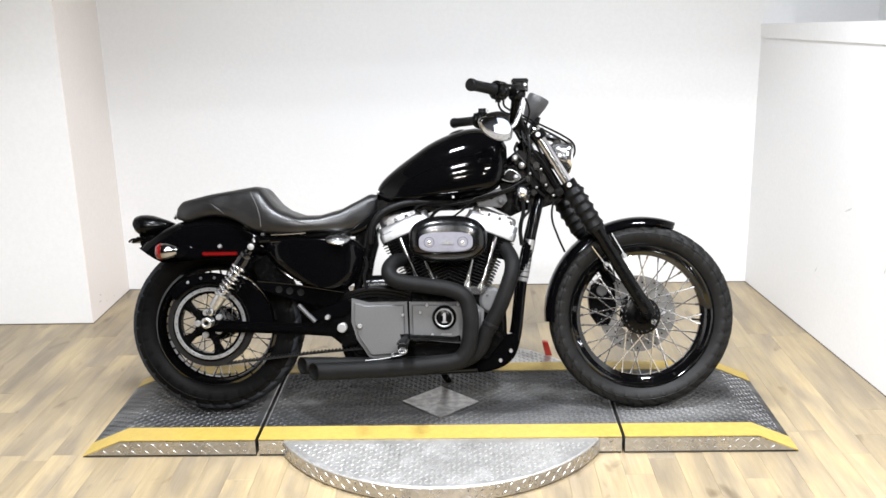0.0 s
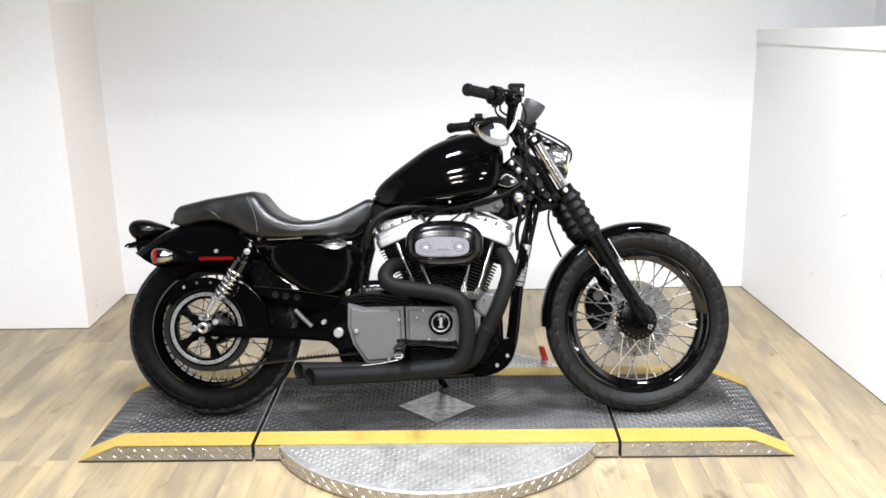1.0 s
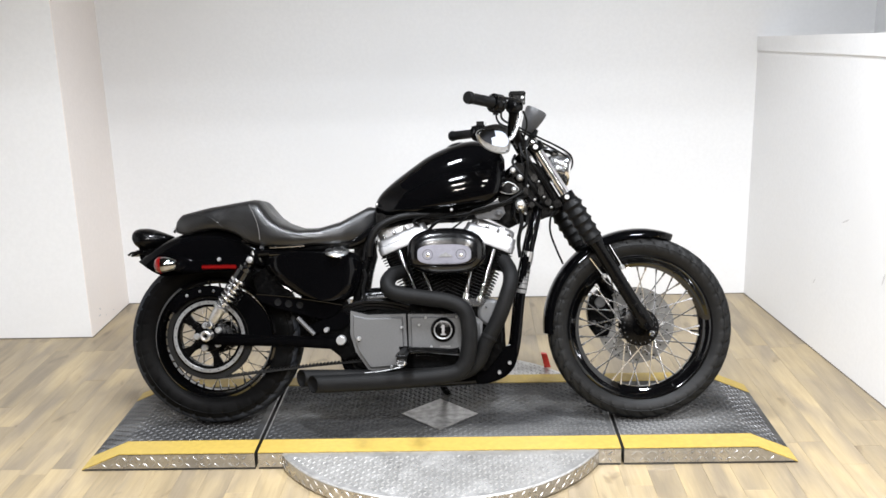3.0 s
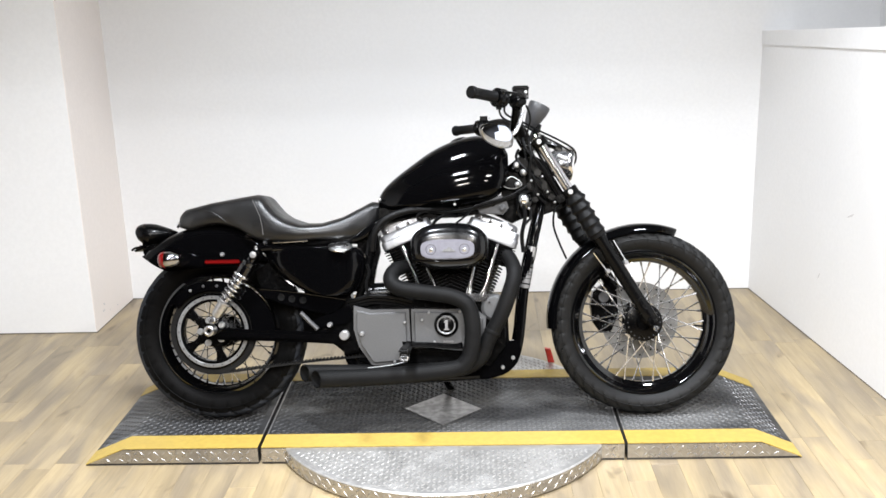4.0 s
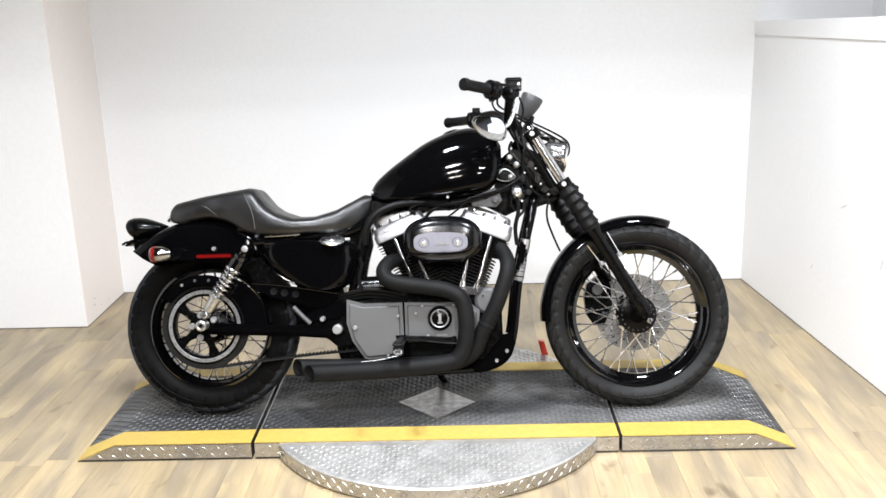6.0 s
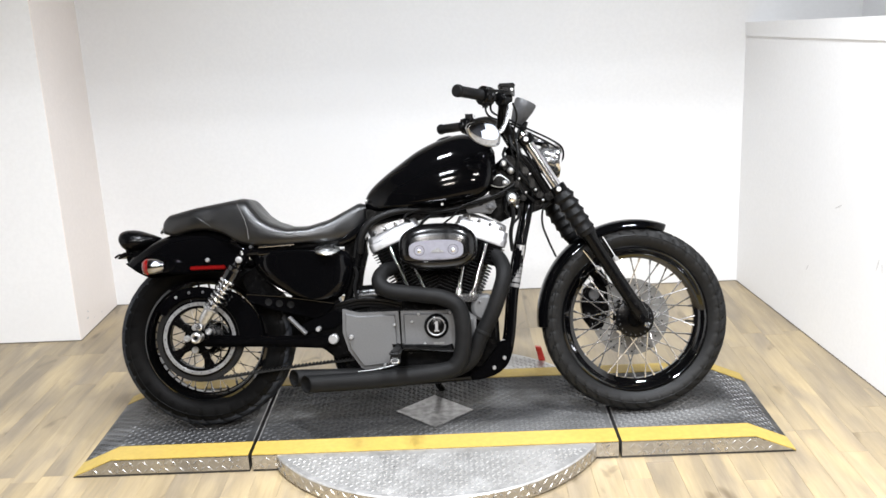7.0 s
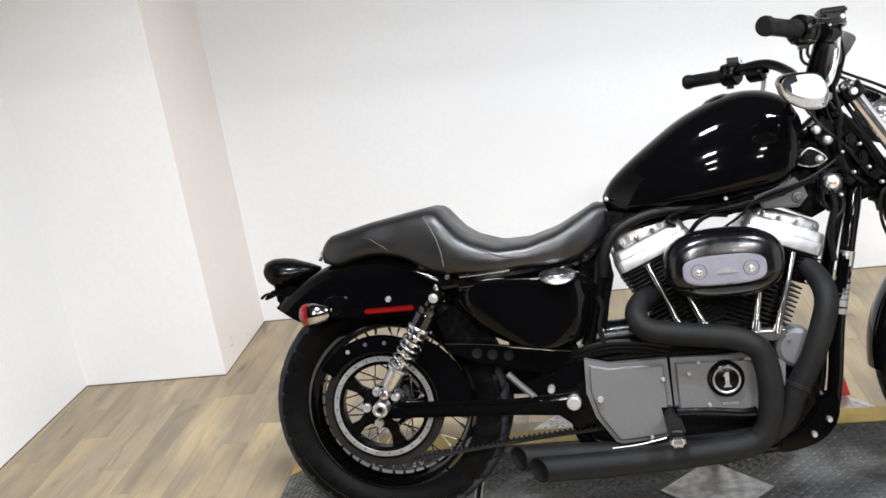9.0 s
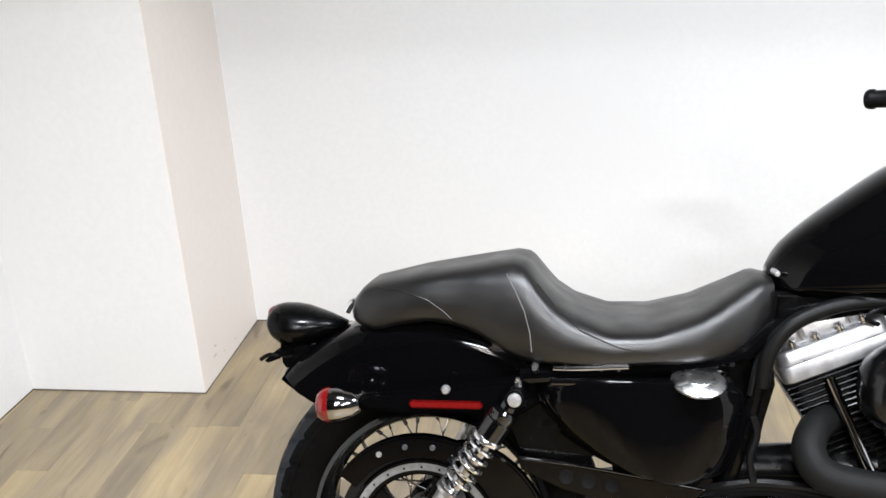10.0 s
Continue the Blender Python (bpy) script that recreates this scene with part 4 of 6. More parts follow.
def seat_point(x, t):
    zt, zb, w = table(SEAT_T, x)[0], soft_table(SEAT_B, x)[0], soft_table(SEAT_W, x)[0]
    return (x, -w * math.copysign(abs(math.cos(t)) ** 0.44, math.cos(t)), zb + max(zt - zb, 0.004) * abs(math.sin(t)) ** 0.46)


def seat_near(x, z):
    zt, zb, w = table(SEAT_T, x)[0], soft_table(SEAT_B, x)[0], soft_table(SEAT_W, x)[0]
    s = min(1.0, max(0.0, (z - zb) / (zt - zb)) ** (1 / 0.46))
    return (x, -w * math.sqrt(max(0.0, 1 - s * s)) ** 0.44 - 0.0005, z)


secs = []
for k in range(73):
    x = -0.900 + 0.714 * k / 72
    top = [seat_point(x, math.pi * j / 28) for j in range(29)]
    zb = top[0][2]
    secs.append(top + [(x, top[0][1] * -0.9, zb - 0.012), (x, top[0][1] * 0.9, zb - 0.012)])
seat = part("seat", loft(secs), M_LEATHER, bike, "black vinyl solo seat with raised tail pad", angle=60)
for line in (((-0.622, 0.772), (-0.606, 0.745), (-0.592, 0.715), (-0.583, 0.680), (-0.580, 0.648)),
             ((-0.850, 0.742), (-0.800, 0.740), (-0.757, 0.728), (-0.728, 0.708), (-0.715, 0.696)),
             ((-0.572, 0.755), (-0.540, 0.716), (-0.500, 0.684), (-0.44, 0.660), (-0.38, 0.648))):
    dense = [q for a, b in zip(line, line[1:]) for q in ((a[0] + (b[0] - a[0]) * k / 4, a[1] + (b[1] - a[1]) * k / 4) for k in range(4))] + [line[-1]]
    part("seam", tube([seat_near(*q) for q in dense], 0.0010, 5, n=2), M_THREAD if line[0][0] < -0.6 and line[0][0] > -0.7 else M_LEATHER, seat, "stitched seam")

# fuel tank
part("tank_tunnel", plate([(-0.185, 0.735), (0.0, 0.735), (0.22, 0.765), (0.22, 0.715), (0.10, 0.698), (-0.03, 0.695), (-0.19, 0.665)], -0.065, 0.065, 0.008), M_BLACK, bike)
TANK_T = [(-0.190, 0.772), (-0.180, 0.790), (-0.164, 0.811), (-0.123, 0.847), (-0.062, 0.892), (0.0, 0.934), (0.061, 0.963), (0.122, 0.982), (0.172, 0.987), (0.225, 0.975), (0.255, 0.955), (0.272, 0.925)]
TANK_B = [(-0.190, 0.745), (-0.180, 0.734), (-0.164, 0.727), (-0.077, 0.721), (0.0, 0.723), (0.080, 0.729), (0.160, 0.742), (0.216, 0.757), (0.250, 0.785), (0.272, 0.83)]
TANK_W = [(-0.190, 0.022), (-0.175, 0.052), (-0.12, 0.088), (-0.04, 0.114), (0.05, 0.130), (0.14, 0.135), (0.20, 0.134), (0.245, 0.124), (0.272, 0.098)]
secs = []
for k in range(57):
    x = -0.190 + 0.462 * (0.5 - 0.5 * math.cos(math.pi * k / 56))
    zt, zb, w = soft_table(TANK_T, x)[0], soft_table(TANK_B, x)[0], soft_table(TANK_W, x)[0]
    mid = zb + 0.25 * (zt - zb)
    ring = []
    for j in range(40):
        t = 2 * math.pi * j / 40
        sn = math.sin(t)
        y = w * math.copysign(abs(math.cos(t)) ** (0.80 if sn >= 0 else 0.45), math.cos(t))
        ring.append((x, y, mid + (zt - mid) * abs(sn) ** 0.95 if sn >= 0 else mid - (mid - zb) * abs(sn) ** 0.65))
    secs.append(ring)
tank = part("fuel_tank", loft(secs), M_GLOSS, bike, "gloss black peanut fuel tank", angle=70)
part("tank_cap", lathe([(0.0, 0.016), (0.022, 0.014), (0.034, 0.008), (0.040, 0.0), (0.040, -0.008)], (0.10, 0.0, 0.966), (-0.30, 0, 1), 32), M_SATIN, tank, "low black filler cap")
part("tank_seam", tube([(-0.17, -0.055, 0.742), (-0.08, -0.108, 0.745), (0.05, -0.131, 0.752), (0.16, -0.133, 0.767), (0.235, -0.108, 0.79)], 0.0022, 6), M_GLOSS, tank)
part("tank_bolt", lathe([(0.0, -0.066), (0.004, -0.0655), (0.0055, -0.062), (0.0055, -0.03)], (-0.182, 0, 0.765), seg=10), M_BOLT, tank)
part("tank_stud", lathe([(0.0, -0.135), (0.004, -0.135), (0.005, -0.125)], (0.084, 0, 0.741), seg=10), M_BOLT, tank)

# frame
fr = part("frame", tube([(0.34, 0, 0.90), (0.20, 0, 0.80), (0.0, 0, 0.715), (-0.20, 0, 0.68)], 0.024, 12), M_BLACK, bike, "black tubular steel frame")
part("steering_head", rod((0.330, 0, 0.935), (0.435, 0, 0.760), 0.025, seg=20), M_BLACK, fr)
for y in (-0.075, 0.075):
    part("down_tube", tube([(0.385, y * 0.35, 0.79), (0.385, y * 0.7, 0.735), (0.350, y, 0.585), (0.320, y, 0.438), (0.300, y, 0.270), (0.278, y, 0.200), (0.232, y, 0.160), (0.165, y, 0.144), (-0.05, y, 0.136), (-0.24, y, 0.150), (-0.30, y, 0.225), (-0.285, y, 0.36)], 0.0172, 12), M_GLOSS, fr)
    part("seat_rail", tube([(0.05, y * 0.4, 0.738), (-0.041, y * 0.7, 0.718), (-0.109, y * 0.9, 0.706), (-0.173, y * 1.1, 0.687), (-0.207, y * 1.25, 0.665), (-0.250, y * 1.4, 0.636), (-0.34, y * 1.5, 0.620), (-0.60, y * 1.7, 0.603)], 0.0145, 10), M_GLOSS, fr)
    part("rear_upright", tube([(-0.205, y * 1.2, 0.655), (-0.222, y * 1.2, 0.55), (-0.255, y * 1.2, 0.43), (-0.285, y * 1.2, 0.33)], 0.014, 10), M_BLACK, fr)
lab = part("tube_label", tube([(0.338, -0.075, 0.530), (0.322, -0.075, 0.446)], 0.0180, 14), M_LABEL, fr, "grey information label")
for u in (0.12, 0.30, 0.42, 0.58, 0.80):
    part("label_bar", tube([(0.338 - 0.016 * u, -0.075, 0.530 - 0.084 * u), (0.338 - 0.016 * (u + 0.045), -0.075, 0.530 - 0.084 * (u + 0.045))], 0.0183, 14), M_BLACK if u in (0.12, 0.80) else M_BRACKET, lab)
# steel sleeve added where the gloss tube mirrors the white wall
part("tube_label", tube([(0.352, -0.075, 0.590), (0.342, -0.075, 0.545)], 0.0180, 12), M_STEEL, fr, "silver sleeve for the wall's reflection on the tube")
foot = part("frame_foot", plate([(0.300, 0.262), (0.303, 0.218), (0.284, 0.176), (0.240, 0.144), (0.165, 0.130), (0.165, 0.165), (0.20, 0.182), (0.235, 0.212), (0.262, 0.26)], -0.100, -0.058, 0.006, round_n=3), M_GLOSS, fr)
for x, z in ((0.276, 0.205), (0.240, 0.172)):
    part("foot_bolt", lathe([(0.0, -0.114), (0.0055, -0.114), (0.007, -0.110), (0.007, -0.10)], (x, 0, z), seg=10), M_BOLT, fr)
part("neck_gusset", plate([(0.19, 0.745), (0.325, 0.790), (0.345, 0.700), (0.285, 0.672), (0.20, 0.715)], -0.060, 0.060, 0.008), M_BLACK, fr)

# forks
F0, F1 = Vector((0.369, 0, 0.968)), Vector((0.748, 0, 0.340))
FD = (F1 - F0).normalized()
FL = (F1 - F0).length


def fork_leg(y):
    back = Vector((-0.030, 0, -0.010)) if y > 0 else Vector((0, 0, 0))
    at = lambda d: F0 + FD * d + Vector((0, y, 0)) + back
    e = part("fork_leg", rod(at(0.0), at(0.34), 0.0172, seg=24), M_BRIGHT, bike, "polished fork tube with black slider")
    prof = [(0.0, 0.0), (0.031, 0.0)]
    for k in range(5):
        h, w = 0.008 + k * 0.0325, 0.0375 - 0.001 * k
        prof += [(0.031, h), (w, h + 0.010), (w + 0.001, h + 0.015), (w - 0.003, h + 0.019), (0.030, h + 0.026)]
    prof += [(0.029, 0.170), (0.0, 0.170)]
    part("fork_gaiter", lathe(prof, at(0.237), FD, 28), M_SOFT, e, "ribbed black rubber gaiter")
    part("fork_slider", lathe([(0.0, 0.0), (0.027, 0.0), (0.027, 0.02), (0.0235, 0.035), (0.0235, FL - 0.45), (0.026, FL - 0.43), (0.026, FL - 0.385), (0.016, FL - 0.368), (0.0, FL - 0.368)], at(0.395), FD, 28), M_BLACK, e)
    part("fork_cap", lathe([(0.0, -0.008), (0.014, -0.008), (0.018, 0.0), (0.0, 0.002)], at(0.0), FD, 20), M_CHROME, e)


fork_leg(-0.106)
fork_leg(0.106)
part("axle_nut", lathe([(0.0, -0.146), (0.006, -0.1455), (0.009, -0.142), (0.009, -0.125)], (0.764, 0, 0.303), seg=12), M_BRIGHT, bike)
part("front_axle", lathe([(0.0, -0.140), (0.009, -0.140), (0.0125, -0.136), (0.0125, 0.14), (0.0, 0.14)], (0.750, 0, 0.325), seg=16), M_BLACK, bike)


def clamp(d, name):
    c = F0 + FD * d
    n = Vector((FD.z, 0, -FD.x))
    bm = bmesh.new()
    for y in (-0.106, 0.106):
        lathe([(0.0, -0.016), (0.0265, -0.016), (0.028, -0.012), (0.028, 0.012), (0.0265, 0.016), (0.0, 0.016)], c + Vector((-0.030 if y > 0 else 0, y, -0.010 if y > 0 else 0)), FD, 24, bm=bm)
    b = box(-0.11, 0.11, -0.035, 0.035, -0.014, 0.014, 0.004)
    me = bpy.data.meshes.new("tmp")
    b.to_mesh(me)
    b.free()
    me.transform(Matrix.Translation(c + n * 0.02) @ FD.to_track_quat("Z", "Y").to_matrix().to_4x4())
    bm.from_mesh(me)
    bpy.data.meshes.remove(me)
    return part(name, bm, M_BLACK, bike)


top_clamp = clamp(0.022, "upper_clamp")
low_clamp = clamp(0.225, "lower_clamp")
for d, r in ((0.022, 0.0075), (0.225, 0.0075)):
    c = F0 + FD * d
    part("clamp_bolt", lathe([(0.0, -0.145), (r, -0.145), (r + 0.0015, -0.141), (r + 0.0015, -0.13)], (c.x - 0.004, 0, c.z), seg=12), M_BOLT, top_clamp if d < 0.1 else low_clamp, "silver clamp bolt")
for a, b in (((0.565, -0.085, 0.565), (0.612, -0.085, 0.500)), ((0.630, -0.078, 0.606), (0.674, -0.078, 0.530))):
    part("fender_stay", rod(a, b, 0.0055, seg=10), M_CHROME, front_fender, "chrome fender stay")
    part("stay_bolt", lathe([(0.0, -0.10), (0.006, -0.10), (0.0085, -0.096), (0.0085, -0.07)], (b[0], 0, b[2]), seg=10), M_BOLT, front_fender)
cal = part("brake_caliper", plate([(0.575, 0.42), (0.615, 0.45), (0.66, 0.42), (0.665, 0.34), (0.64, 0.28), (0.60, 0.27), (0.572, 0.31), (0.565, 0.37)], 0.040, 0.095, 0.008), M_BLACK, bike, "black brake caliper")
for x, z in ((0.590, 0.33), (0.632, 0.315), (0.600, 0.435), (0.640, 0.40)):
    part("caliper_bolt", lathe([(0.0, 0.032), (0.004, 0.032), (0.006, 0.036), (0.006, 0.045)], (x, 0, z), seg=10), M_BRACKET, cal)
part("caliper_piston", lathe([(0.0, 0.034), (0.018, 0.034), (0.020, 0.04)], (0.612, 0, 0.40), seg=16), M_BRACKET, cal)

# headlight and speedometer
hl = part("headlight", lathe([(0.0, -0.078), (0.018, -0.076), (0.038, -0.060), (0.052, -0.033), (0.059, 0.0), (0.062, 0.004), (0.062, 0.016), (0.058, 0.022), (0.0, 0.030)], (0.482, 0, 0.882), (1, 0, -0.10), 36), M_BRIGHT, bike, "chrome bucket headlight")
part("headlight_bracket", tube([(0.40, 0, 0.950), (0.43, 0, 0.950), (0.455, 0, 0.938)], 0.012, 8), M_BLACK, hl)
part("headlight_mount", box(0.442, 0.466, -0.030, 0.030, 0.918, 0.945, 0.005), M_BLACK, hl)
for x, z in ((0.452, 0.905), (0.474, 0.895), (0.458, 0.880)):
    part("headlight_nut", lathe([(0.0, -0.070), (0.006, -0.069), (0.008, -0.064), (0.008, -0.045)], (x, 0, z), seg=10), M_BOLT, hl)
part("speedometer", lathe([(0.0, -0.076), (0.016, -0.075), (0.024, -0.064), (0.037, -0.012), (0.0395, 0.010), (0.037, 0.016), (0.0, 0.014)], (0.386, 0, 1.080), (0.30, 0, 0.62), 32), M_BRACKET, bike, "black cup speedometer housing")
part("speedometer_stalk", tube([(0.384, 0, 1.025), (0.372, 0, 0.99), (0.355, 0, 0.965)], 0.014, 8), M_BLACK, bike)

# handlebar and controls
bar = [(0.150, -0.405, 1.084), (0.225, -0.335, 1.081), (0.285, -0.265, 1.083), (0.310, -0.215, 1.068), (0.312, -0.150, 1.020), (0.318, -0.095, 0.992), (0.322, 0.0, 0.990)]
steer = lambda x, y, z: (x - 0.082 * (y + 0.40), y, z - 0.040 * (y + 0.40))
handlebar = part("handlebar", tube([steer(*q) for q in bar[:-1]] + [(0.305, 0.0, 0.985), (0.308, 0.075, 1.000), (0.299, 0.140, 1.030), (0.268, 0.205, 1.058), (0.228, 0.262, 1.063), steer(0.225, 0.335, 1.081), steer(0.150, 0.405, 1.084)], 0.0125, 12), M_BLACK, bike, "black mid-rise handlebar")
for y in (-0.055, 0.055):
    part("riser", tube([(0.340, y, 0.955), (0.322, y, 0.990), (0.318, y, 1.003)], [0.020, 0.021, 0.018], 14), M_BLACK, handlebar)
MIRROR = smooth_line([(x, 0.0, z) for x, z in ((0.164, 0.974), (0.172, 0.988), (0.200, 0.993), (0.252, 0.990), (0.276, 0.968), (0.287, 0.938), (0.276, 0.914), (0.240, 0.913), (0.204, 0.926), (0.178, 0.946), (0.164, 0.974))], 4)[:-1]
MIRROR = [(q[0], q[2]) for q in MIRROR]
for sg in (-1, 1):
    g0, g1 = Vector(steer(0.150, sg * 0.405, 1.084)), Vector(steer(0.228, sg * 0.332, 1.081))
    d = g1 - g0
    part("grip", lathe([(0.0, -0.008), (0.0185, -0.008), (0.0205, -0.003), (0.0205, 0.006), (0.0178, 0.010), (0.0178, d.length - 0.008), (0.0205, d.length - 0.004), (0.0205, d.length), (0.0, d.length)], g0, d, 24), M_SOFT, handlebar, "black rubber grip")
    part("switch_housing", lathe([(0.0, 0.0), (0.026, 0.0), (0.031, 0.005), (0.031, 0.020), (0.028, 0.024), (0.031, 0.028), (0.031, 0.038), (0.026, 0.044), (0.0, 0.044)], g1 + d.normalized() * 0.004, d, 20), M_BLACK, handlebar)
    sw = g1 + d.normalized() * 0.022
    part("switch_block", box(sw.x - 0.022, sw.x + 0.020, sw.y - 0.02, sw.y + 0.02, sw.z - 0.038, sw.z - 0.006, 0.012, 3), M_BLACK, handlebar)
    dx, dz = (0.0, 0.0) if sg < 0 else (-0.055, -0.028)
    hi = 1.118 if sg < 0 else 1.082
    m = part("master_cylinder", box(0.284 + dx, 0.336 + dx, sg * 0.262 - 0.024, sg * 0.262 + 0.024, 1.068 + dz, hi + dz, 0.012, 4), M_BLACK, handlebar, "black lever perch with reservoir")
    part("perch_clamp", lathe([(0.0, -0.022), (0.020, -0.022), (0.024, -0.017), (0.024, 0.017), (0.020, 0.022), (0.0, 0.022)], (0.300 + dx, sg * 0.262, 1.072 + dz), d, 18), M_BLACK, m)
    part("perch_bolt", lathe([(0.0, -0.031), (0.004, -0.031), (0.006, -0.027), (0.006, -0.02)], (0.326 + dx, sg * 0.262, 1.098 + dz * 1.3), seg=10), M_BOLT, m)
    if sg < 0:
        part("reservoir_cap", box(0.2825 + dx, 0.3375 + dx, sg * 0.262 - 0.0255, sg * 0.262 + 0.0255, 1.106 + dz, 1.120 + dz, 0.004, 3), M_BLACK, m)
    part("lever", tube([(0.328 + dx, sg * 0.285, 1.084 + dz), (0.316 + dx, sg * 0.33, 1.082 + dz), (0.284 + dx, sg * 0.375, 1.082 + dz), (0.240 + dx, sg * 0.415, 1.080 + dz)], [0.006, 0.005, 0.0045, 0.006], 8), M_BLACK, handlebar)
    st = part("mirror", tube([(0.325 + dx, sg * 0.258, 1.078 + dz), (0.319 + dx, sg * 0.262, 1.055 + dz), (0.314 + dx, sg * 0.268, 1.028 + dz), (0.305 + dx, sg * 0.275, 1.000 + dz), (0.292 + dx, sg * 0.285, 0.972 + dz), (0.276 + dx, sg * 0.30, 0.958 + dz)], 0.0068, 10), M_ALU, bike, "chrome teardrop mirror hung under the bar")
    rings, mx, mz = [], 0.228, 0.955
    for sc, y in ((0.55, 0.024), (0.80, 0.020), (0.94, 0.012), (1.0, 0.003), (1.0, -0.004), (0.97, -0.009), (0.92, -0.010), (0.885, -0.007), (0.88, -0.004), (0.60, -0.004)):
        rings.append([(mx + (x - mx) * sc, y, mz + (z - mz) * sc) for x, z in MIRROR])
    swing = Matrix.Translation((0.229 + dx, sg * 0.325, 0.955 + dz)) @ Matrix.Rotation(radians(-sg * 26), 4, "Z") @ Matrix.Rotation(radians(-sg * 11.5), 4, "X") @ Matrix.Diagonal((1.02, -sg, 0.96, 1)) @ Matrix.Translation((-0.228, 0, -0.955))
    part("mirror_shell", loft(rings), M_STEEL, st, angle=60).matrix_local = swing
    inn = [(mx - 0.003 + (x - mx) * 0.86, mz + 0.009 + (z - mz) * 0.66) for x, z in MIRROR]
    dome = []
    for k in (1.0, 1.0, 0.85, 0.7, 0.55, 0.4, 0.25, 0.1, 0.01):
        ring = [(mx - 0.003 + (x - mx + 0.003) * k, mz + 0.009 + (z - mz - 0.009) * k) for x, z in inn]
        dome.append([(x, -0.0010 if not dome else -0.0040 - 0.0086 + 0.25 - math.sqrt(0.25 ** 2 - (x - mx) ** 2 - (z - mz - 0.009) ** 2), z) for x, z in ring])
    tip = Matrix.Translation((mx, -0.005, mz)) @ Matrix.Rotation(radians(-8), 4, "X") @ Matrix.Translation((-mx, 0.005, -mz))
    part("mirror_glass", loft(dome), M_MIRROR, st, "convex mirror glass", angle=60).matrix_local = swing @ tip
    # black tube added in place of the dark reflection along the glass top
    part("mirror_brow", tube([(x, -0.009, z - 0.002) for x, z in MIRROR[1:14]], 0.0032, 6, n=1), M_BLACK, st, "black tube for the dark band reflected at the top").matrix_local = swing


ch = part("clutch_housing", box(0.160, 0.228, 0.285, 0.335, 1.056, 1.096, 0.019, 5), M_BLACK, handlebar, "black clutch lever and switch housing")
part("housing_screw", lathe([(0.0, -0.006), (0.003, -0.006), (0.0045, -0.003), (0.0045, 0.004)], (0.215, 0.283, 1.084), seg=8), M_BOLT, ch)
part("wire_wrap", tube([(0.306, -0.205, 1.058), (0.306, -0.150, 1.018), (0.314, -0.10, 0.990), (0.325, -0.06, 0.972)], [0.014, 0.017, 0.018, 0.016], 12), M_SOFT, handlebar, "black wrapped wiring")


# cables
def cable(pts, r=0.0035, mat=M_SOFT, name="cable"):
    return part(name, tube(pts, r, 6, n=8), mat, bike)


cable([(0.262, -0.29, 1.075), (0.256, -0.27, 1.040), (0.275, -0.20, 1.030), (0.317, -0.10, 1.025), (0.376, -0.06, 0.999), (0.459, -0.06, 0.957), (0.504, -0.055, 0.926), (0.511, -0.05, 0.893), (0.496, -0.05, 0.868), (0.468, -0.05, 0.853)])
cable([(0.245, -0.30, 1.072), (0.240, -0.28, 1.035), (0.262, -0.21, 1.018), (0.318, -0.10, 1.014), (0.376, -0.05, 0.988), (0.455, -0.05, 0.945), (0.497, -0.045, 0.916), (0.503, -0.04, 0.888), (0.490, -0.04, 0.866)])
cable([(0.345, -0.05, 1.00), (0.325, -0.09, 0.97), (0.335, -0.11, 0.925), (0.370, -0.11, 0.89), (0.40, -0.10, 0.85), (0.435, -0.09, 0.79)], 0.0045)
cable([(0.36, -0.04, 0.99), (0.345, -0.10, 0.955), (0.350, -0.12, 0.90), (0.345, -0.11, 0.84), (0.36, -0.10, 0.78), (0.40, -0.09, 0.74)], 0.0045)
cable([(0.31, -0.05, 0.93), (0.30, -0.09, 0.90), (0.32, -0.10, 0.87), (0.36, -0.10, 0.83), (0.41, -0.09, 0.76)], 0.005)
cable([(0.33, -0.24, 1.06), (0.345, -0.20, 1.02), (0.335, -0.14, 0.96), (0.36, -0.10, 0.90), (0.40, -0.09, 0.84), (0.44, -0.08, 0.77)])
cable([(0.455, -0.09, 0.735), (0.430, -0.10, 0.715), (0.425, -0.10, 0.660), (0.445, -0.09, 0.600), (0.470, -0.07, 0.545)], 0.004)
cable([(0.345, -0.06, 0.985), (0.330, -0.08, 0.93), (0.350, -0.08, 0.86), (0.40, -0.07, 0.79), (0.42, -0.06, 0.75)])
cable([(0.365, -0.08, 0.94), (0.40, -0.09, 0.87), (0.43, -0.09, 0.80), (0.45, -0.08, 0.755)], 0.005)
cable([(0.35, -0.10, 0.81), (0.27, -0.11, 0.765), (0.16, -0.12, 0.735), (0.12, -0.11, 0.700), (0.08, -0.09, 0.672)], 0.0035)
cable([(0.36, -0.09, 0.79), (0.26, -0.10, 0.755), (0.17, -0.11, 0.73), (0.06, -0.10, 0.715), (-0.05, -0.08, 0.722), (-0.14, -0.07, 0.705), (-0.20, -0.07, 0.64)], 0.006)
cable([(0.08, -0.09, 0.728), (0.0, -0.095, 0.722), (-0.07, -0.085, 0.722), (-0.13, -0.09, 0.712), (-0.185, -0.095, 0.682), (-0.215, -0.10, 0.635), (-0.228, -0.10, 0.57)], 0.0045)
cable([(0.10, -0.09, 0.720), (0.03, -0.10, 0.728), (-0.03, -0.10, 0.716), (-0.05, -0.10, 0.700), (-0.03, -0.09, 0.688)], 0.004)
cable([(0.09, -0.08, 0.70), (0.05, -0.10, 0.705), (0.02, -0.10, 0.69), (0.0, -0.09, 0.665)], 0.006)
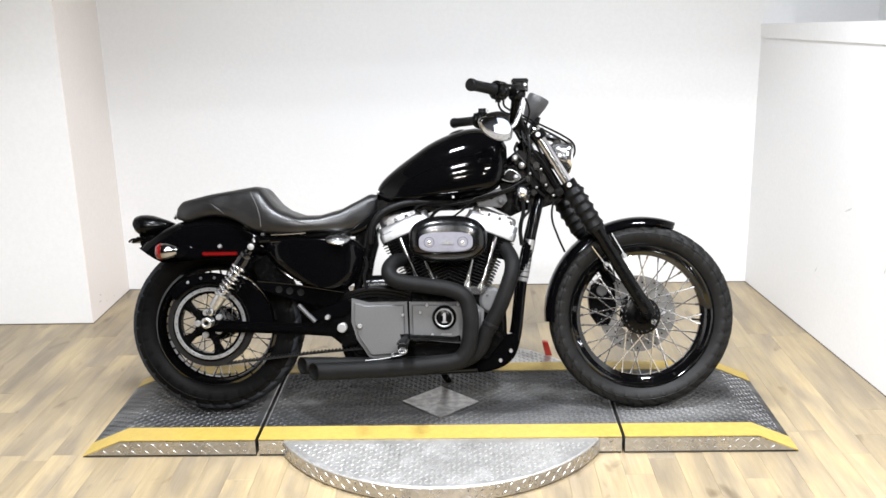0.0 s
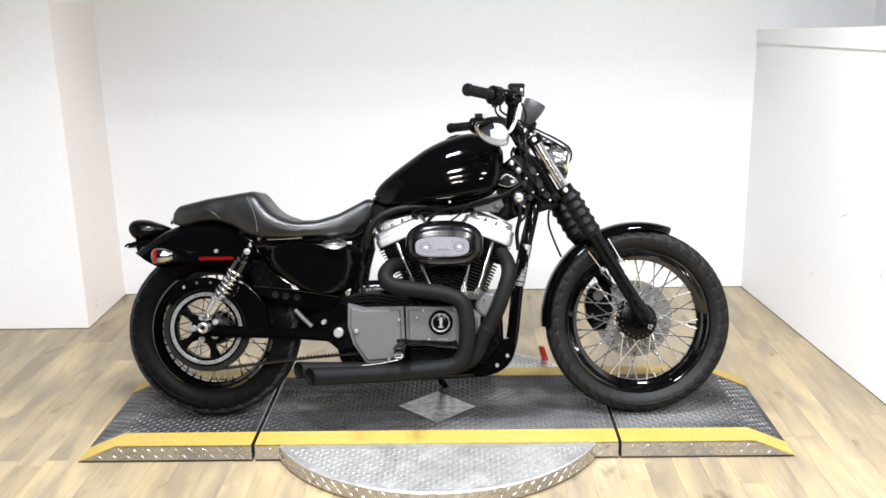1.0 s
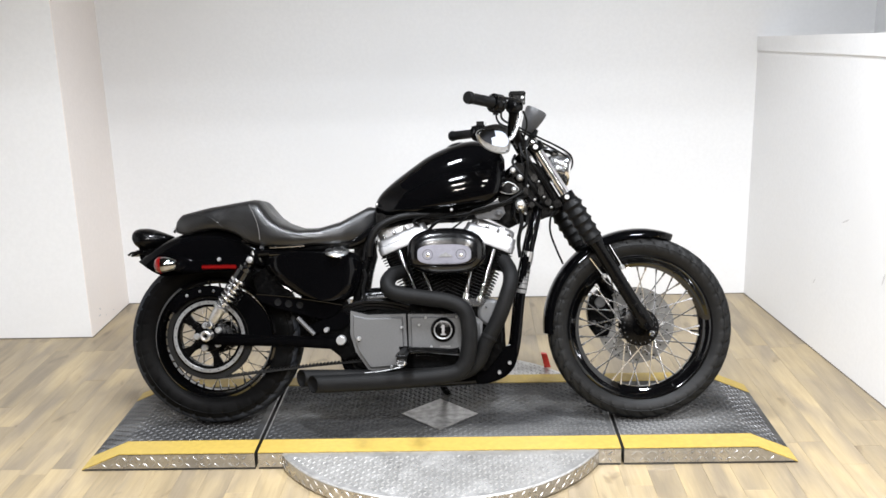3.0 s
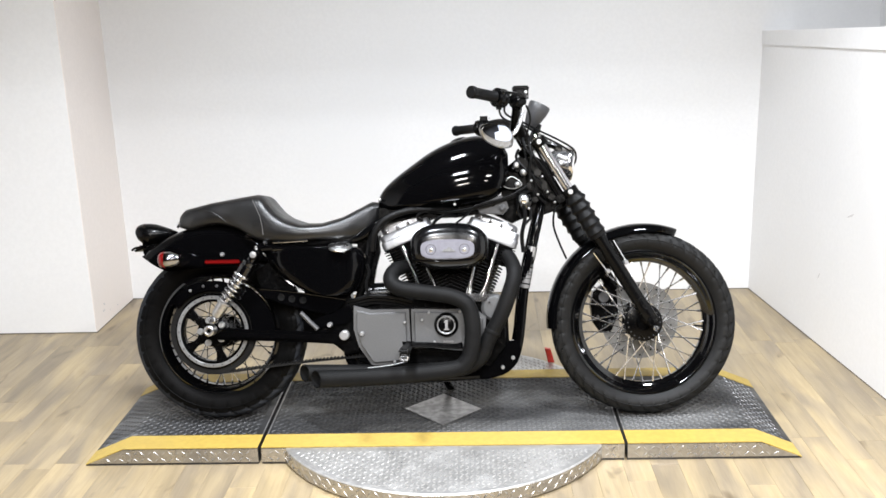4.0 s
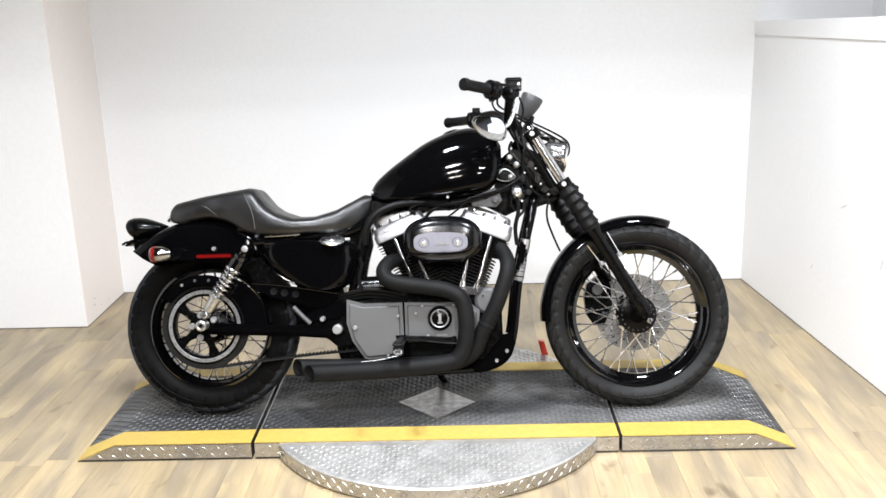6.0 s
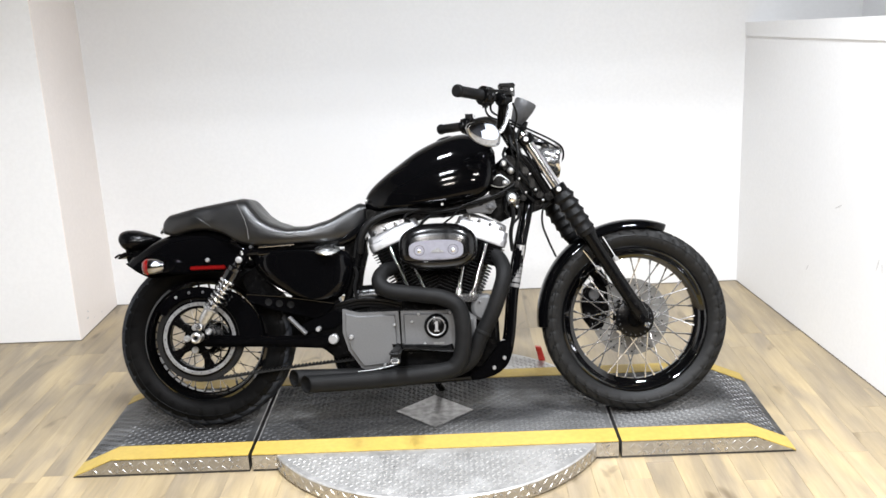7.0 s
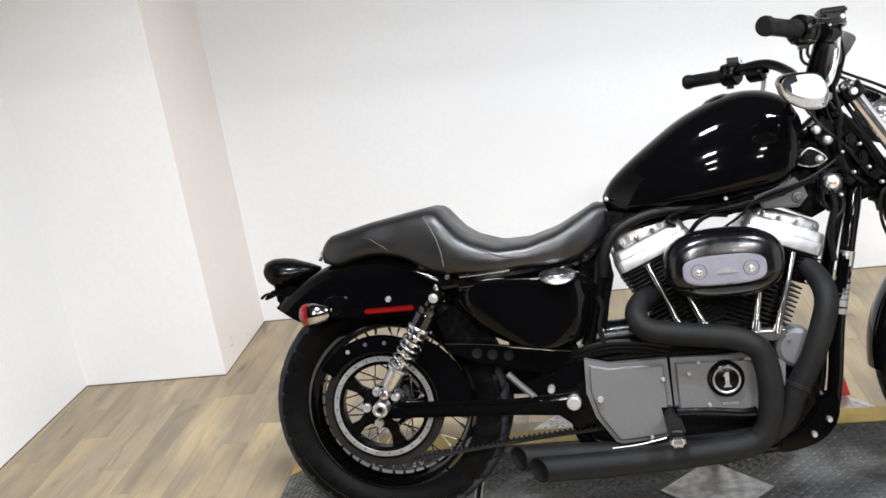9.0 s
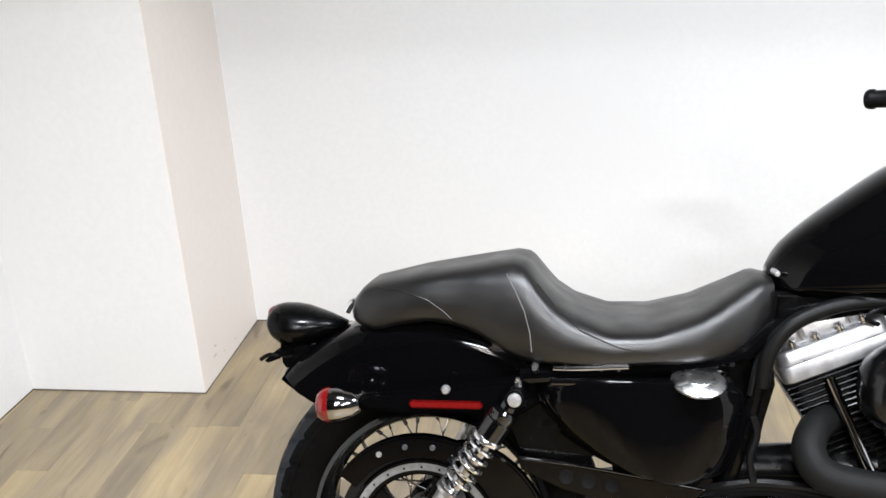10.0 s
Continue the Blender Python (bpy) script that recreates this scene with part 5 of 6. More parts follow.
cable([(-0.225, -0.12, 0.54), (-0.218, -0.12, 0.51), (-0.228, -0.12, 0.47), (-0.222, -0.12, 0.43)], 0.006)

part("main_loom", tube([(-0.208, -0.095, 0.585), (-0.200, -0.105, 0.640), (-0.168, -0.106, 0.688), (-0.105, -0.100, 0.717), (-0.04, -0.095, 0.726), (0.04, -0.090, 0.724)], [0.0125, 0.013, 0.013, 0.0125, 0.0115, 0.010], 12), M_SOFT, bike, "thick black wiring loom")

# ignition, horn and small parts at the neck
for x, z, r in ((0.325, 0.849, 0.0125), (0.303, 0.807, 0.010), (0.215, 0.741, 0.011)):
    part("neck_bolt", lathe([(0.0, -0.106), (r * 0.45, -0.105), (r * 0.8, -0.101), (r, -0.094), (r, -0.06)], (x, 0, z), seg=16), M_BOLT if x > 0.25 else M_BLACK, fr, "domed silver bolt" if x > 0.25 else "")
horn = part("horn", lathe([(0.0, -0.128), (0.009, -0.1265), (0.016, -0.121), (0.0200, -0.111), (0.0215, -0.097), (0.027, -0.089), (0.027, -0.07)], (0.334, 0, 0.742), (0.1, 1, -0.1), seg=24), M_ALU, bike, "chrome bulb of the horn")
part("horn_bracket", tube([(0.300, -0.09, 0.79), (0.305, -0.10, 0.755), (0.300, -0.10, 0.715), (0.318, -0.09, 0.690)], 0.007, 8), M_BLACK, horn)
part("ignition_switch", plate([(0.292, 0.884), (0.318, 0.902), (0.350, 0.880), (0.345, 0.845), (0.300, 0.852)], -0.095, -0.03, 0.008), M_BLACK, bike)
part("ignition_key_barrel", lathe([(0.0, -0.112), (0.006, -0.112), (0.010, -0.108), (0.010, -0.09)], (0.300, 0, 0.874), seg=14), M_STEEL, bike)
part("neck_cover", plate([(0.262, 0.842), (0.305, 0.858), (0.345, 0.885), (0.375, 0.905), (0.402, 0.885), (0.452, 0.802), (0.487, 0.742), (0.450, 0.718), (0.371, 0.692), (0.255, 0.698), (0.245, 0.76)], -0.055, 0.055, 0.008), M_BLACK, fr)
cb = part("coil_cover", plate([(0.256, 0.812), (0.278, 0.833), (0.296, 0.826), (0.322, 0.806), (0.312, 0.790), (0.285, 0.790), (0.258, 0.798)], -0.095, -0.075, 0.003), M_BLACK, fr)
part("coil_bracket", tube([(0.256, -0.096, 0.812), (0.278, -0.096, 0.833), (0.300, -0.096, 0.826), (0.318, -0.096, 0.806), (0.290, -0.096, 0.792), (0.258, -0.096, 0.799), (0.256, -0.096, 0.812)], 0.0018, 6), M_STEEL, cb)
for x, z, w, h in ((0.345, 0.800, 0.020, 0.030), (0.372, 0.845, 0.022, 0.026), (0.395, 0.800, 0.018, 0.034), (0.420, 0.760, 0.024, 0.022), (0.362, 0.752, 0.022, 0.020)):
    part("wire_connector", box(x - w / 2, x + w / 2, -0.110, -0.070, z - h / 2, z + h / 2, 0.005, 2), M_SATIN, fr)
for x, z in ((0.350, 0.818), (0.388, 0.832), (0.405, 0.778), (0.372, 0.770), (0.430, 0.742), (0.340, 0.722)):
    part("neck_screw", lathe([(0.0, -0.118), (0.003, -0.117), (0.0045, -0.113), (0.0045, -0.10)], (x, 0, z), seg=8), M_BOLT, fr)
mount = part("tank_mount", plate([(0.152, 0.737), (0.200, 0.752), (0.245, 0.772), (0.264, 0.750), (0.271, 0.726), (0.250, 0.703), (0.172, 0.707)], -0.098, -0.080, 0.004), M_BRACKET, bike, "dark grey tank mounting bracket")
part("mount_boss", lathe([(0.0, -0.108), (0.006, -0.108), (0.009, -0.104), (0.0125, -0.103), (0.014, -0.096)], (0.248, 0, 0.726), seg=18), M_BRACKET, mount)
part("wiring_loom", tube([(0.30, -0.08, 0.79), (0.325, -0.10, 0.72), (0.325, -0.10, 0.68), (0.315, -0.09, 0.63), (0.320, -0.085, 0.57)], 0.007, 8), M_SOFT, fr)
part("wiring_loom", tube([(0.345, -0.09, 0.73), (0.345, -0.10, 0.69), (0.322, -0.10, 0.66), (0.315, -0.09, 0.60)], 0.005, 8), M_SOFT, fr)

# engine
CR = Vector((0.0625, 0, 0.275))
engine = part("engine_case", plate([(-0.25, 0.40), (-0.10, 0.425), (0.05, 0.445), (0.19, 0.425), (0.262, 0.355), (0.265, 0.24), (0.205, 0.165), (0.05, 0.145), (-0.15, 0.15), (-0.27, 0.19), (-0.285, 0.30)], -0.100, 0.120, 0.015, 3), M_BLACK, bike, "black engine crankcase")


def cylinder(sg):
    ang = radians(22.5) * sg
    a, u = Vector((math.sin(ang), 0, math.cos(ang))), Vector((math.cos(ang), 0, -math.sin(ang)))
    place = Matrix(((u.x, 0, a.x, CR.x), (0, 1, 0, 0), (u.z, 0, a.z, CR.z), (0, 0, 0, 1)))

    def put(name, bm, mat, label="", parent=None):
        o = part(name, bm, mat, parent or bike, label)
        if parent is None:
            o.matrix_local = place
        return o
    c = put("engine_cylinder", rod((0, 0, 0.12), (0, 0, 0.375), 0.066, seg=28), M_BLACK, "black finned engine cylinder")
    put("cylinder_head", box(-0.082, 0.082, -0.070, 0.070, 0.298, 0.372, 0.006), M_BLACK, "", c)
    fin = head_fin = None
    for k in range(11):
        h = 0.172 + k * 0.0115
        if fin is None:
            fin = put("fin", box(-0.080, 0.080, -0.076, 0.076, -0.0020, 0.0020, 0.0014, 1), M_SOFT, "", c)
            fin.location = (0, 0, h)
        else:
            shared("fin", fin, c, Matrix.Translation((0, 0, h)))
    for k in range(7):
        h = 0.302 + k * 0.0102
        if head_fin is None:
            head_fin = put("head_fin", box(-0.098, 0.098, -0.084, 0.084, -0.0019, 0.0019, 0.0014, 1), M_BLACK, "", c)
            head_fin.matrix_local = Matrix.Translation((0, 0, h)) @ Matrix.Diagonal((0.90, 0.93, 1, 1))
        else:
            shared("head_fin", head_fin, c, Matrix.Translation((0, 0, h)) @ Matrix.Diagonal((0.90 + 0.0165 * k, 0.93 + 0.0115 * k, 1, 1)))
    tall = 1.45 if sg < 0 else 1.0
    def rounded(rows):
        loops = []
        for hx, hy, h, r in rows:
            loop = []
            for cx, cy, a0 in ((hx - r, hy - r, 0), (r - hx, hy - r, 90), (r - hx, r - hy, 180), (hx - r, r - hy, 270)):
                loop += [(cx + r * math.cos(radians(a0 + 15 * k)), cy + r * math.sin(radians(a0 + 15 * k)), h) for k in range(7)]
            loops.append(loop)
        return loft(loops)
    top = 0.41 + 0.038 * tall
    rk = put("rocker_cover", rounded(((0.0940, 0.0830, 0.3700, 0.018), (0.0965, 0.0855, 0.3725, 0.020), (0.0965, 0.0855, 0.3960, 0.020), (0.0955, 0.0845, 0.3985, 0.020), (0.0930, 0.0815, 0.4000, 0.019), (0.0915, 0.0795, 0.4190, 0.018), (0.0890, 0.0765, 0.4230, 0.017), (0.0780, 0.0640, 0.4240, 0.016))), M_SILVER, "polished silver aluminium rocker cover")
    put("rocker_cap", rounded(((0.0800, 0.0600, 0.4235, 0.020), (0.0790, 0.0590, top - 0.010, 0.020), (0.0750, 0.0550, top - 0.003, 0.018), (0.0660, 0.0460, top, 0.016), (0.0400, 0.0250, top + 0.001, 0.012))), M_SILVER, "", rk)
    for ub in (-0.040, 0.040):
        put("cap_rib", box(ub - 0.0065, ub + 0.0065, -0.0650, -0.050, 0.4230, top - 0.014, 0.005, 2), M_SILVER, "", rk)
    for ub in (-0.059, -0.020, 0.020, 0.059):
        put("rocker_bolt", lathe([(0.0, 0.013), (0.0035, 0.013), (0.0040, 0.009), (0.0062, 0.0085), (0.0062, 0.001), (0.0085, 0.0), (0.0085, -0.002)], (ub, -0.0690, 0.4245), (0, 0, 1), 12), M_BRIGHT, "", rk)
    put("rocker_gasket", box(-0.093, 0.089, -0.081, 0.081, 0.366, 0.3715, 0.001), M_BLACK, "", rk)


cylinder(-1)
cylinder(1)
for base, top in (((-0.032, -0.118, 0.432), (-0.102, -0.092, 0.600)), ((0.018, -0.118, 0.436), (-0.045, -0.092, 0.600)), ((0.126, -0.118, 0.430), (0.160, -0.092, 0.600)), ((0.172, -0.118, 0.418), (0.228, -0.092, 0.600))):
    t = part("pushrod_tube", rod(base, top, 0.0085, seg=16), M_CHROME_DARK, engine, "chrome pushrod tube")
    d = (Vector(top) - Vector(base)).normalized()
    rod(Vector(base) + d * 0.0, Vector(base) + d * 0.02, 0.0125, seg=16, bm=(bm := bmesh.new()))
    part("tube_collar", bm, M_CHROME, engine)
part("lifter_block", box(0.112, 0.196, -0.128, -0.098, 0.404, 0.432, 0.006), M_BRIGHT, engine, "chrome tappet block")
part("lifter_block", box(-0.050, 0.040, -0.126, -0.098, 0.404, 0.432, 0.006), M_BLACK, engine)
sc = part("sprocket_cover", plate([(-0.272, 0.396), (-0.250, 0.390), (-0.215, 0.381), (-0.081, 0.383), (-0.077, 0.255), (-0.085, 0.205), (-0.100, 0.196), (-0.200, 0.188), (-0.214, 0.193), (-0.256, 0.255), (-0.274, 0.316)], -0.150, -0.098, 0.014, 5), M_GREY, bike, "grey wrinkle-coat sprocket cover")
cc = part("cam_cover", plate([(-0.074, 0.382), (0.06, 0.379), (0.150, 0.378), (0.185, 0.350), (0.180, 0.290), (0.150, 0.250), (0.10, 0.235), (-0.010, 0.247), (-0.072, 0.245)], -0.142, -0.098, 0.013, 5), M_GREY, bike, "grey wrinkle-coat cam cover")
part("generator_cover", lathe([(0.0, -0.128), (0.036, -0.126), (0.045, -0.118), (0.047, -0.10), (0.047, -0.06)], (0.214, 0, 0.381), seg=32), M_GREY, bike, "round grey end cover")
part("end_cover_bolt", lathe([(0.0, -0.133), (0.003, -0.133), (0.0045, -0.129), (0.0045, -0.12)], (0.197, 0, 0.402), seg=10), M_BRIGHT, bike)
tm = part("timer_cover", lathe([(0.0, -0.156), (0.033, -0.156), (0.039, -0.152), (0.042, -0.146), (0.043, -0.135)], (0.0475, 0, 0.327), seg=40), M_BLACK, bike, "round black timer cover with a numeral")
part("timer_ring", lathe([(0.0270, -0.1562), (0.0290, -0.1580), (0.0315, -0.1580), (0.0320, -0.1560)], (0.0475, 0, 0.327), seg=40), M_SILVER, tm, "chrome ring")
part("numeral_bar", plate([(0.0475 + (x - 0.0475) * 1.1, 0.3275 + (z - 0.3275) * 1.12) for x, z in ((0.0405, 0.312), (0.0405, 0.3160), (0.0440, 0.3160), (0.0440, 0.335), (0.0400, 0.335), (0.0455, 0.343), (0.0525, 0.343), (0.0525, 0.3160), (0.0560, 0.3160), (0.0560, 0.312))], -0.1585, -0.1560, 0.0), M_SILVER, tm, "chrome numeral")
for x, z, par in ((-0.243, 0.301, sc), (-0.095, 0.338, sc), (-0.132, 0.203, sc), (-0.035, 0.345, cc), (-0.012, 0.370, cc), (0.095, 0.372, cc), (0.006, 0.268, cc), (-0.066, 0.262, cc)):
    big = 0.0085 if par is sc and x < -0.2 else 0.0048
    part("cover_bolt", lathe([(0.0, -0.160 if par is sc else -0.151), (big * 0.7, -0.160 if par is sc else -0.151), (big, -0.156 if par is sc else -0.147), (big, -0.14)], (x, 0, z), seg=12), M_BOLT, par, "silver cover bolt")
for k, (dz, dy) in enumerate(((0.012, 0.0), (0.0, 0.012), (-0.012, 0.02))):
    cable([(-0.30, -0.10, 0.395 + dz), (-0.22, -0.115 + dy, 0.415 + dz), (-0.14, -0.12 + dy, 0.412 + dz), (-0.07, -0.11, 0.395 + dz)], 0.007, M_SOFT, "oil_line")
part("cover_plate", box(0.036, 0.072, -0.1440, -0.1405, 0.266, 0.272, 0.001), M_LABEL, cc, "small plate with unreadable lettering")
part("starter_motor", rod((-0.255, -0.05, 0.428), (-0.02, -0.05, 0.440), 0.040, seg=24), M_BLACK, bike)
# added black block that keeps the vee between the cylinders dark
part("tappet_guard", plate([(-0.005, 0.42), (0.13, 0.42), (0.170, 0.54), (0.165, 0.63), (-0.035, 0.63), (-0.045, 0.54)], -0.060, 0.04, 0.006), M_BLACK, bike)
part("intake_manifold", rod((0.02, -0.02, 0.58), (0.105, -0.02, 0.58), 0.028, seg=18), M_BLACK, bike)
part("carburettor", box(0.015, 0.110, -0.12, -0.02, 0.535, 0.635, 0.012), M_BLACK, bike)

# air cleaner
AX, AZ = 0.064, 0.5955


def oval(hx, hz, n=64, pw=0.78):
    return [(AX + hx * math.copysign(abs(math.cos(t)) ** pw, math.cos(t)), AZ + hz * math.copysign(abs(math.sin(t)) ** pw, math.sin(t))) for t in (2 * math.pi * k / n for k in range(n))]


secs = []
for hx, hz, y in ((0.120, 0.068, -0.105), (0.131, 0.078, -0.112), (0.1345, 0.0815, -0.128), (0.1345, 0.0815, -0.150), (0.131, 0.078, -0.172), (0.122, 0.070, -0.190), (0.110, 0.058, -0.1985), (0.095, 0.043, -0.2030), (0.06, 0.025, -0.2050), (0.02, 0.008, -0.2055)):
    secs.append([(x, y, z) for x, z in oval(hx, hz)])
air = part("air_cleaner", loft(secs), M_SATIN, bike, "oval satin black air cleaner cover", angle=60)
part("insert_plate", plate([(AX - 0.006 + (x - AX), z - 0.008) for x, z in oval(0.091, 0.0335, 40, 0.62)], -0.2085, -0.199, 0.003), M_INSERT, air, "violet-grey oval metal insert")
for x in (-0.056, 0.057):
    part("screw_cup", lathe([(0.0, -0.2080), (0.0150, -0.2080), (0.0168, -0.2092), (0.0180, -0.2084)], (AX - 0.006 + x, 0, AZ - 0.008), seg=28), M_BRACKET, air, "dark screw recess")
    part("insert_screw", lathe([(0.0, -0.2125), (0.004, -0.2122), (0.0070, -0.2105), (0.0085, -0.2080)], (AX - 0.006 + x, 0, AZ - 0.010), seg=20), M_BRIGHT, air, "chrome screw")
part("insert_badge", plate([(AX - 0.024, AZ - 0.016), (AX - 0.018, AZ - 0.008), (AX - 0.008, AZ - 0.006), (AX - 0.004, AZ - 0.001), (AX + 0.004, AZ - 0.003), (AX + 0.010, AZ - 0.008), (AX + 0.016, AZ - 0.010), (AX + 0.022, AZ - 0.016)], -0.2112, -0.2080, 0.001), M_LABEL, air, "small raised metal badge")
ridge = [(AX - 0.124, -0.176, AZ - 0.038), (AX - 0.105, -0.192, AZ - 0.045), (AX - 0.05, -0.2030, AZ - 0.0475), (AX + 0.04, -0.2035, AZ - 0.0470), (AX + 0.082, -0.2000, AZ - 0.040), (AX + 0.104, -0.1945, AZ - 0.018), (AX + 0.104, -0.1955, AZ + 0.010), (AX + 0.090, -0.1990, AZ + 0.030)]
part("cover_ridge", tube(ridge, [0.001, 0.0035, 0.0042, 0.0042, 0.0042, 0.0040, 0.0030, 0.001], 8), M_GLOSS, air)

# exhaust
def pipe(pts, radii, name, label):
    a, b = Vector(pts[-2]), Vector(pts[-1])
    d = (a - b).normalized()

    def slash(bm):
        for v in bm.verts:
            if v.co.x < b.x + 0.02 and abs(v.co.y - b.y) < 0.05:
                v.co.x -= 0.75 * (v.co.y - b.y)
        return bm
    e = part(name, slash(tube(pts, radii, 20, n=8, caps=False)), M_MATTE, bike, label, angle=60)
    part("pipe_bore", slash(lathe([(radii[-1] - 0.0005, 0.0), (radii[-1] - 0.003, -0.001), (radii[-1] - 0.003, 0.12), (0.0, 0.12)], b, d, 20)), M_GAP, e, "dark open pipe end")
    return e


R1 = [0.024, 0.026, 0.027, 0.027, 0.027, 0.027, 0.0275, 0.028, 0.028, 0.0285, 0.029, 0.0295, 0.030]
pipe([(-0.075, -0.05, 0.530), (-0.125, -0.105, 0.518), (-0.141, -0.145, 0.486), (-0.110, -0.163, 0.456), (-0.002, -0.170, 0.438), (0.072, -0.175, 0.425), (0.122, -0.180, 0.395), (0.138, -0.182, 0.331), (0.134, -0.182, 0.255), (0.116, -0.182, 0.205), (0.068, -0.182, 0.178), (-0.123, -0.182, 0.160), (-0.400, -0.182, 0.151)], R1, "exhaust_pipe", "matte black wrapped exhaust pipe")
pipe([(0.255, -0.05, 0.575), (0.280, -0.105, 0.530), (0.283, -0.140, 0.490), (0.268, -0.155, 0.440), (0.238, -0.155, 0.362), (0.192, -0.150, 0.276), (0.166, -0.142, 0.218), (0.120, -0.128, 0.182), (0.040, -0.122, 0.168), (-0.120, -0.122, 0.162), (-0.250, -0.122, 0.162), (-0.340, -0.122, 0.163), (-0.450, -0.122, 0.164)], R1, "exhaust_pipe", "matte black wrapped exhaust pipe")
part("pipe_clamp", lathe([(0.0275, -0.006), (0.0292, -0.004), (0.0292, 0.004), (0.0275, 0.006)], (0.205, -0.152, 0.300), (0.44, 0.05, 0.9), 24), M_MATTE, bike)

# footrest and pedal
peg = part("foot_peg", tube([(-0.086, -0.13, 0.262), (-0.086, -0.19, 0.250), (-0.086, -0.31, 0.246)], [0.012, 0.015, 0.017], 12), M_SOFT, bike, "black rubber foot peg with chrome end")
part("peg_end", box(-0.103, -0.069, -0.331, -0.304, 0.226, 0.2485, 0.007, 3), M_BRIGHT, peg, "chrome peg end")
part("peg_pad", box(-0.105, -0.067, -0.329, -0.20, 0.249, 0.268, 0.008, 3), M_SOFT, peg, "black rubber pad")
part("peg_bracket", plate([(-0.105, 0.272), (-0.065, 0.272), (-0.060, 0.252), (-0.078, 0.240), (-0.10, 0.245)], -0.160, -0.130, 0.008), M_BLACK, peg)
part("brake_pedal", tube([(-0.07, -0.165, 0.262), (0.0, -0.175, 0.262), (0.07, -0.19, 0.258), (0.10, -0.20, 0.262)], [0.010, 0.009, 0.009, 0.011], 10), M_BLACK, bike, "black brake pedal")
part("brake_rod", tube([(-0.225, -0.152, 0.183), (-0.16, -0.158, 0.190), (-0.10, -0.16, 0.202)], 0.0022, 8), M_STEEL, bike)
part("pedal_box", plate([(-0.06, 0.245), (0.12, 0.235), (0.14, 0.19), (0.02, 0.178), (-0.07, 0.185)], -0.120, -0.095, 0.008), M_BLACK, bike)

# oil tank and side parts
OIL = [(q[0], q[2]) for q in smooth_line([(x, 0.0, z) for x, z in ((-0.574, 0.588), (-0.552, 0.604), (-0.480, 0.608), (-0.380, 0.606), (-0.290, 0.602), (-0.250, 0.590), (-0.238, 0.555), (-0.246, 0.495), (-0.268, 0.452), (-0.305, 0.432), (-0.365, 0.434), (-0.440, 0.450), (-0.520, 0.496), (-0.568, 0.550), (-0.574, 0.588))], 5)[:-1]]
secs = []
for sc, y in [(0.97, -0.05), (1.0, -0.06)] + [(v, -0.160 + 0.046 * v ** 6) for v in (1.0, 0.99, 0.975, 0.95, 0.91, 0.85, 0.76, 0.65, 0.5, 0.32, 0.15, 0.03)]:
    secs.append([(-0.385 + (x + 0.385) * sc, y, 0.540 + (z - 0.540) * (1 - 0.09 * (1 - sc))) for x, z in OIL])
ot = part("oil_tank", loft(secs), M_GLOSS, bike, "gloss black oil tank", angle=60)
part("oil_tank_flange", tube([(x, -0.116, z) for x, z in OIL[30:62]], 0.004, 6, n=1), M_GLOSS, ot)
part("oil_cap", lathe([(0.0, 0.010), (0.022, 0.0095), (0.0245, 0.0075), (0.038, 0.0060), (0.044, 0.001), (0.042, -0.004), (0.026, -0.010), (0.0, -0.012)], (-0.314, -0.142, 0.602), (0.04, -0.32, 0.95), 40), M_ALU, ot, "chrome oil filler cap")
part("tank_strip", tube([(-0.548, -0.146, 0.598), (-0.45, -0.150, 0.600), (-0.355, -0.150, 0.598)], 0.0065, 12), M_LACQUER, ot)
part("frame_gusset", plate([(-0.262, 0.645), (-0.190, 0.645), (-0.182, 0.58), (-0.198, 0.52), (-0.215, 0.43), (-0.27, 0.42)], -0.075, -0.035, 0.006), M_BLACK, bike)
part("battery_box", plate([(-0.56, 0.60), (-0.25, 0.60), (-0.25, 0.44), (-0.42, 0.42), (-0.55, 0.50)], 0.03, 0.14, 0.012), M_BLACK, bike)
part("inner_fender", plate([(-0.60, 0.52), (-0.42, 0.50), (-0.30, 0.44), (-0.28, 0.34), (-0.36, 0.33), (-0.44, 0.44), (-0.52, 0.49)], -0.06, 0.06, 0.006), M_BLACK, bike)
# added black sheets that fill the dark gaps behind the belt guard
part("rear_inner_cover", plate([(-0.625, 0.520), (-0.56, 0.560), (-0.475, 0.535), (-0.460, 0.495), (-0.476, 0.462), (-0.500, 0.440), (-0.60, 0.462)], -0.104, -0.092, 0.004), M_BLACK, bike, "black sheet added to fill a dark gap")
part("rear_inner_cover", plate([(-0.452, 0.480), (-0.380, 0.455), (-0.29, 0.440), (-0.262, 0.36), (-0.40, 0.385), (-0.447, 0.425)], -0.104, -0.092, 0.004), M_BLACK, bike, "black sheet added to fill a dark gap")
part("seat_base", plate([(-0.80, 0.690), (-0.62, 0.640), (-0.25, 0.642), (-0.19, 0.690), (-0.19, 0.640), (-0.25, 0.610), (-0.60, 0.600), (-0.70, 0.660)], -0.085, 0.085, 0.006), M_BLACK, bike)
for x, r in ((-0.575, 0.0065), (-0.525, 0.0045), (-0.500, 0.0050), (-0.468, 0.0045), (-0.440, 0.0040)):
    part("rail_bolt", lathe([(0.0, -0.152), (r * 0.7, -0.152), (r, -0.148), (r, -0.11)], (x, 0, 0.622), seg=10), M_BRIGHT, fr)
part("rail_clip", tube([(-0.545, -0.147, 0.6215), (-0.50, -0.149, 0.6225), (-0.425, -0.149, 0.6265)], 0.0042, 10), M_CHROME_DARK, fr)
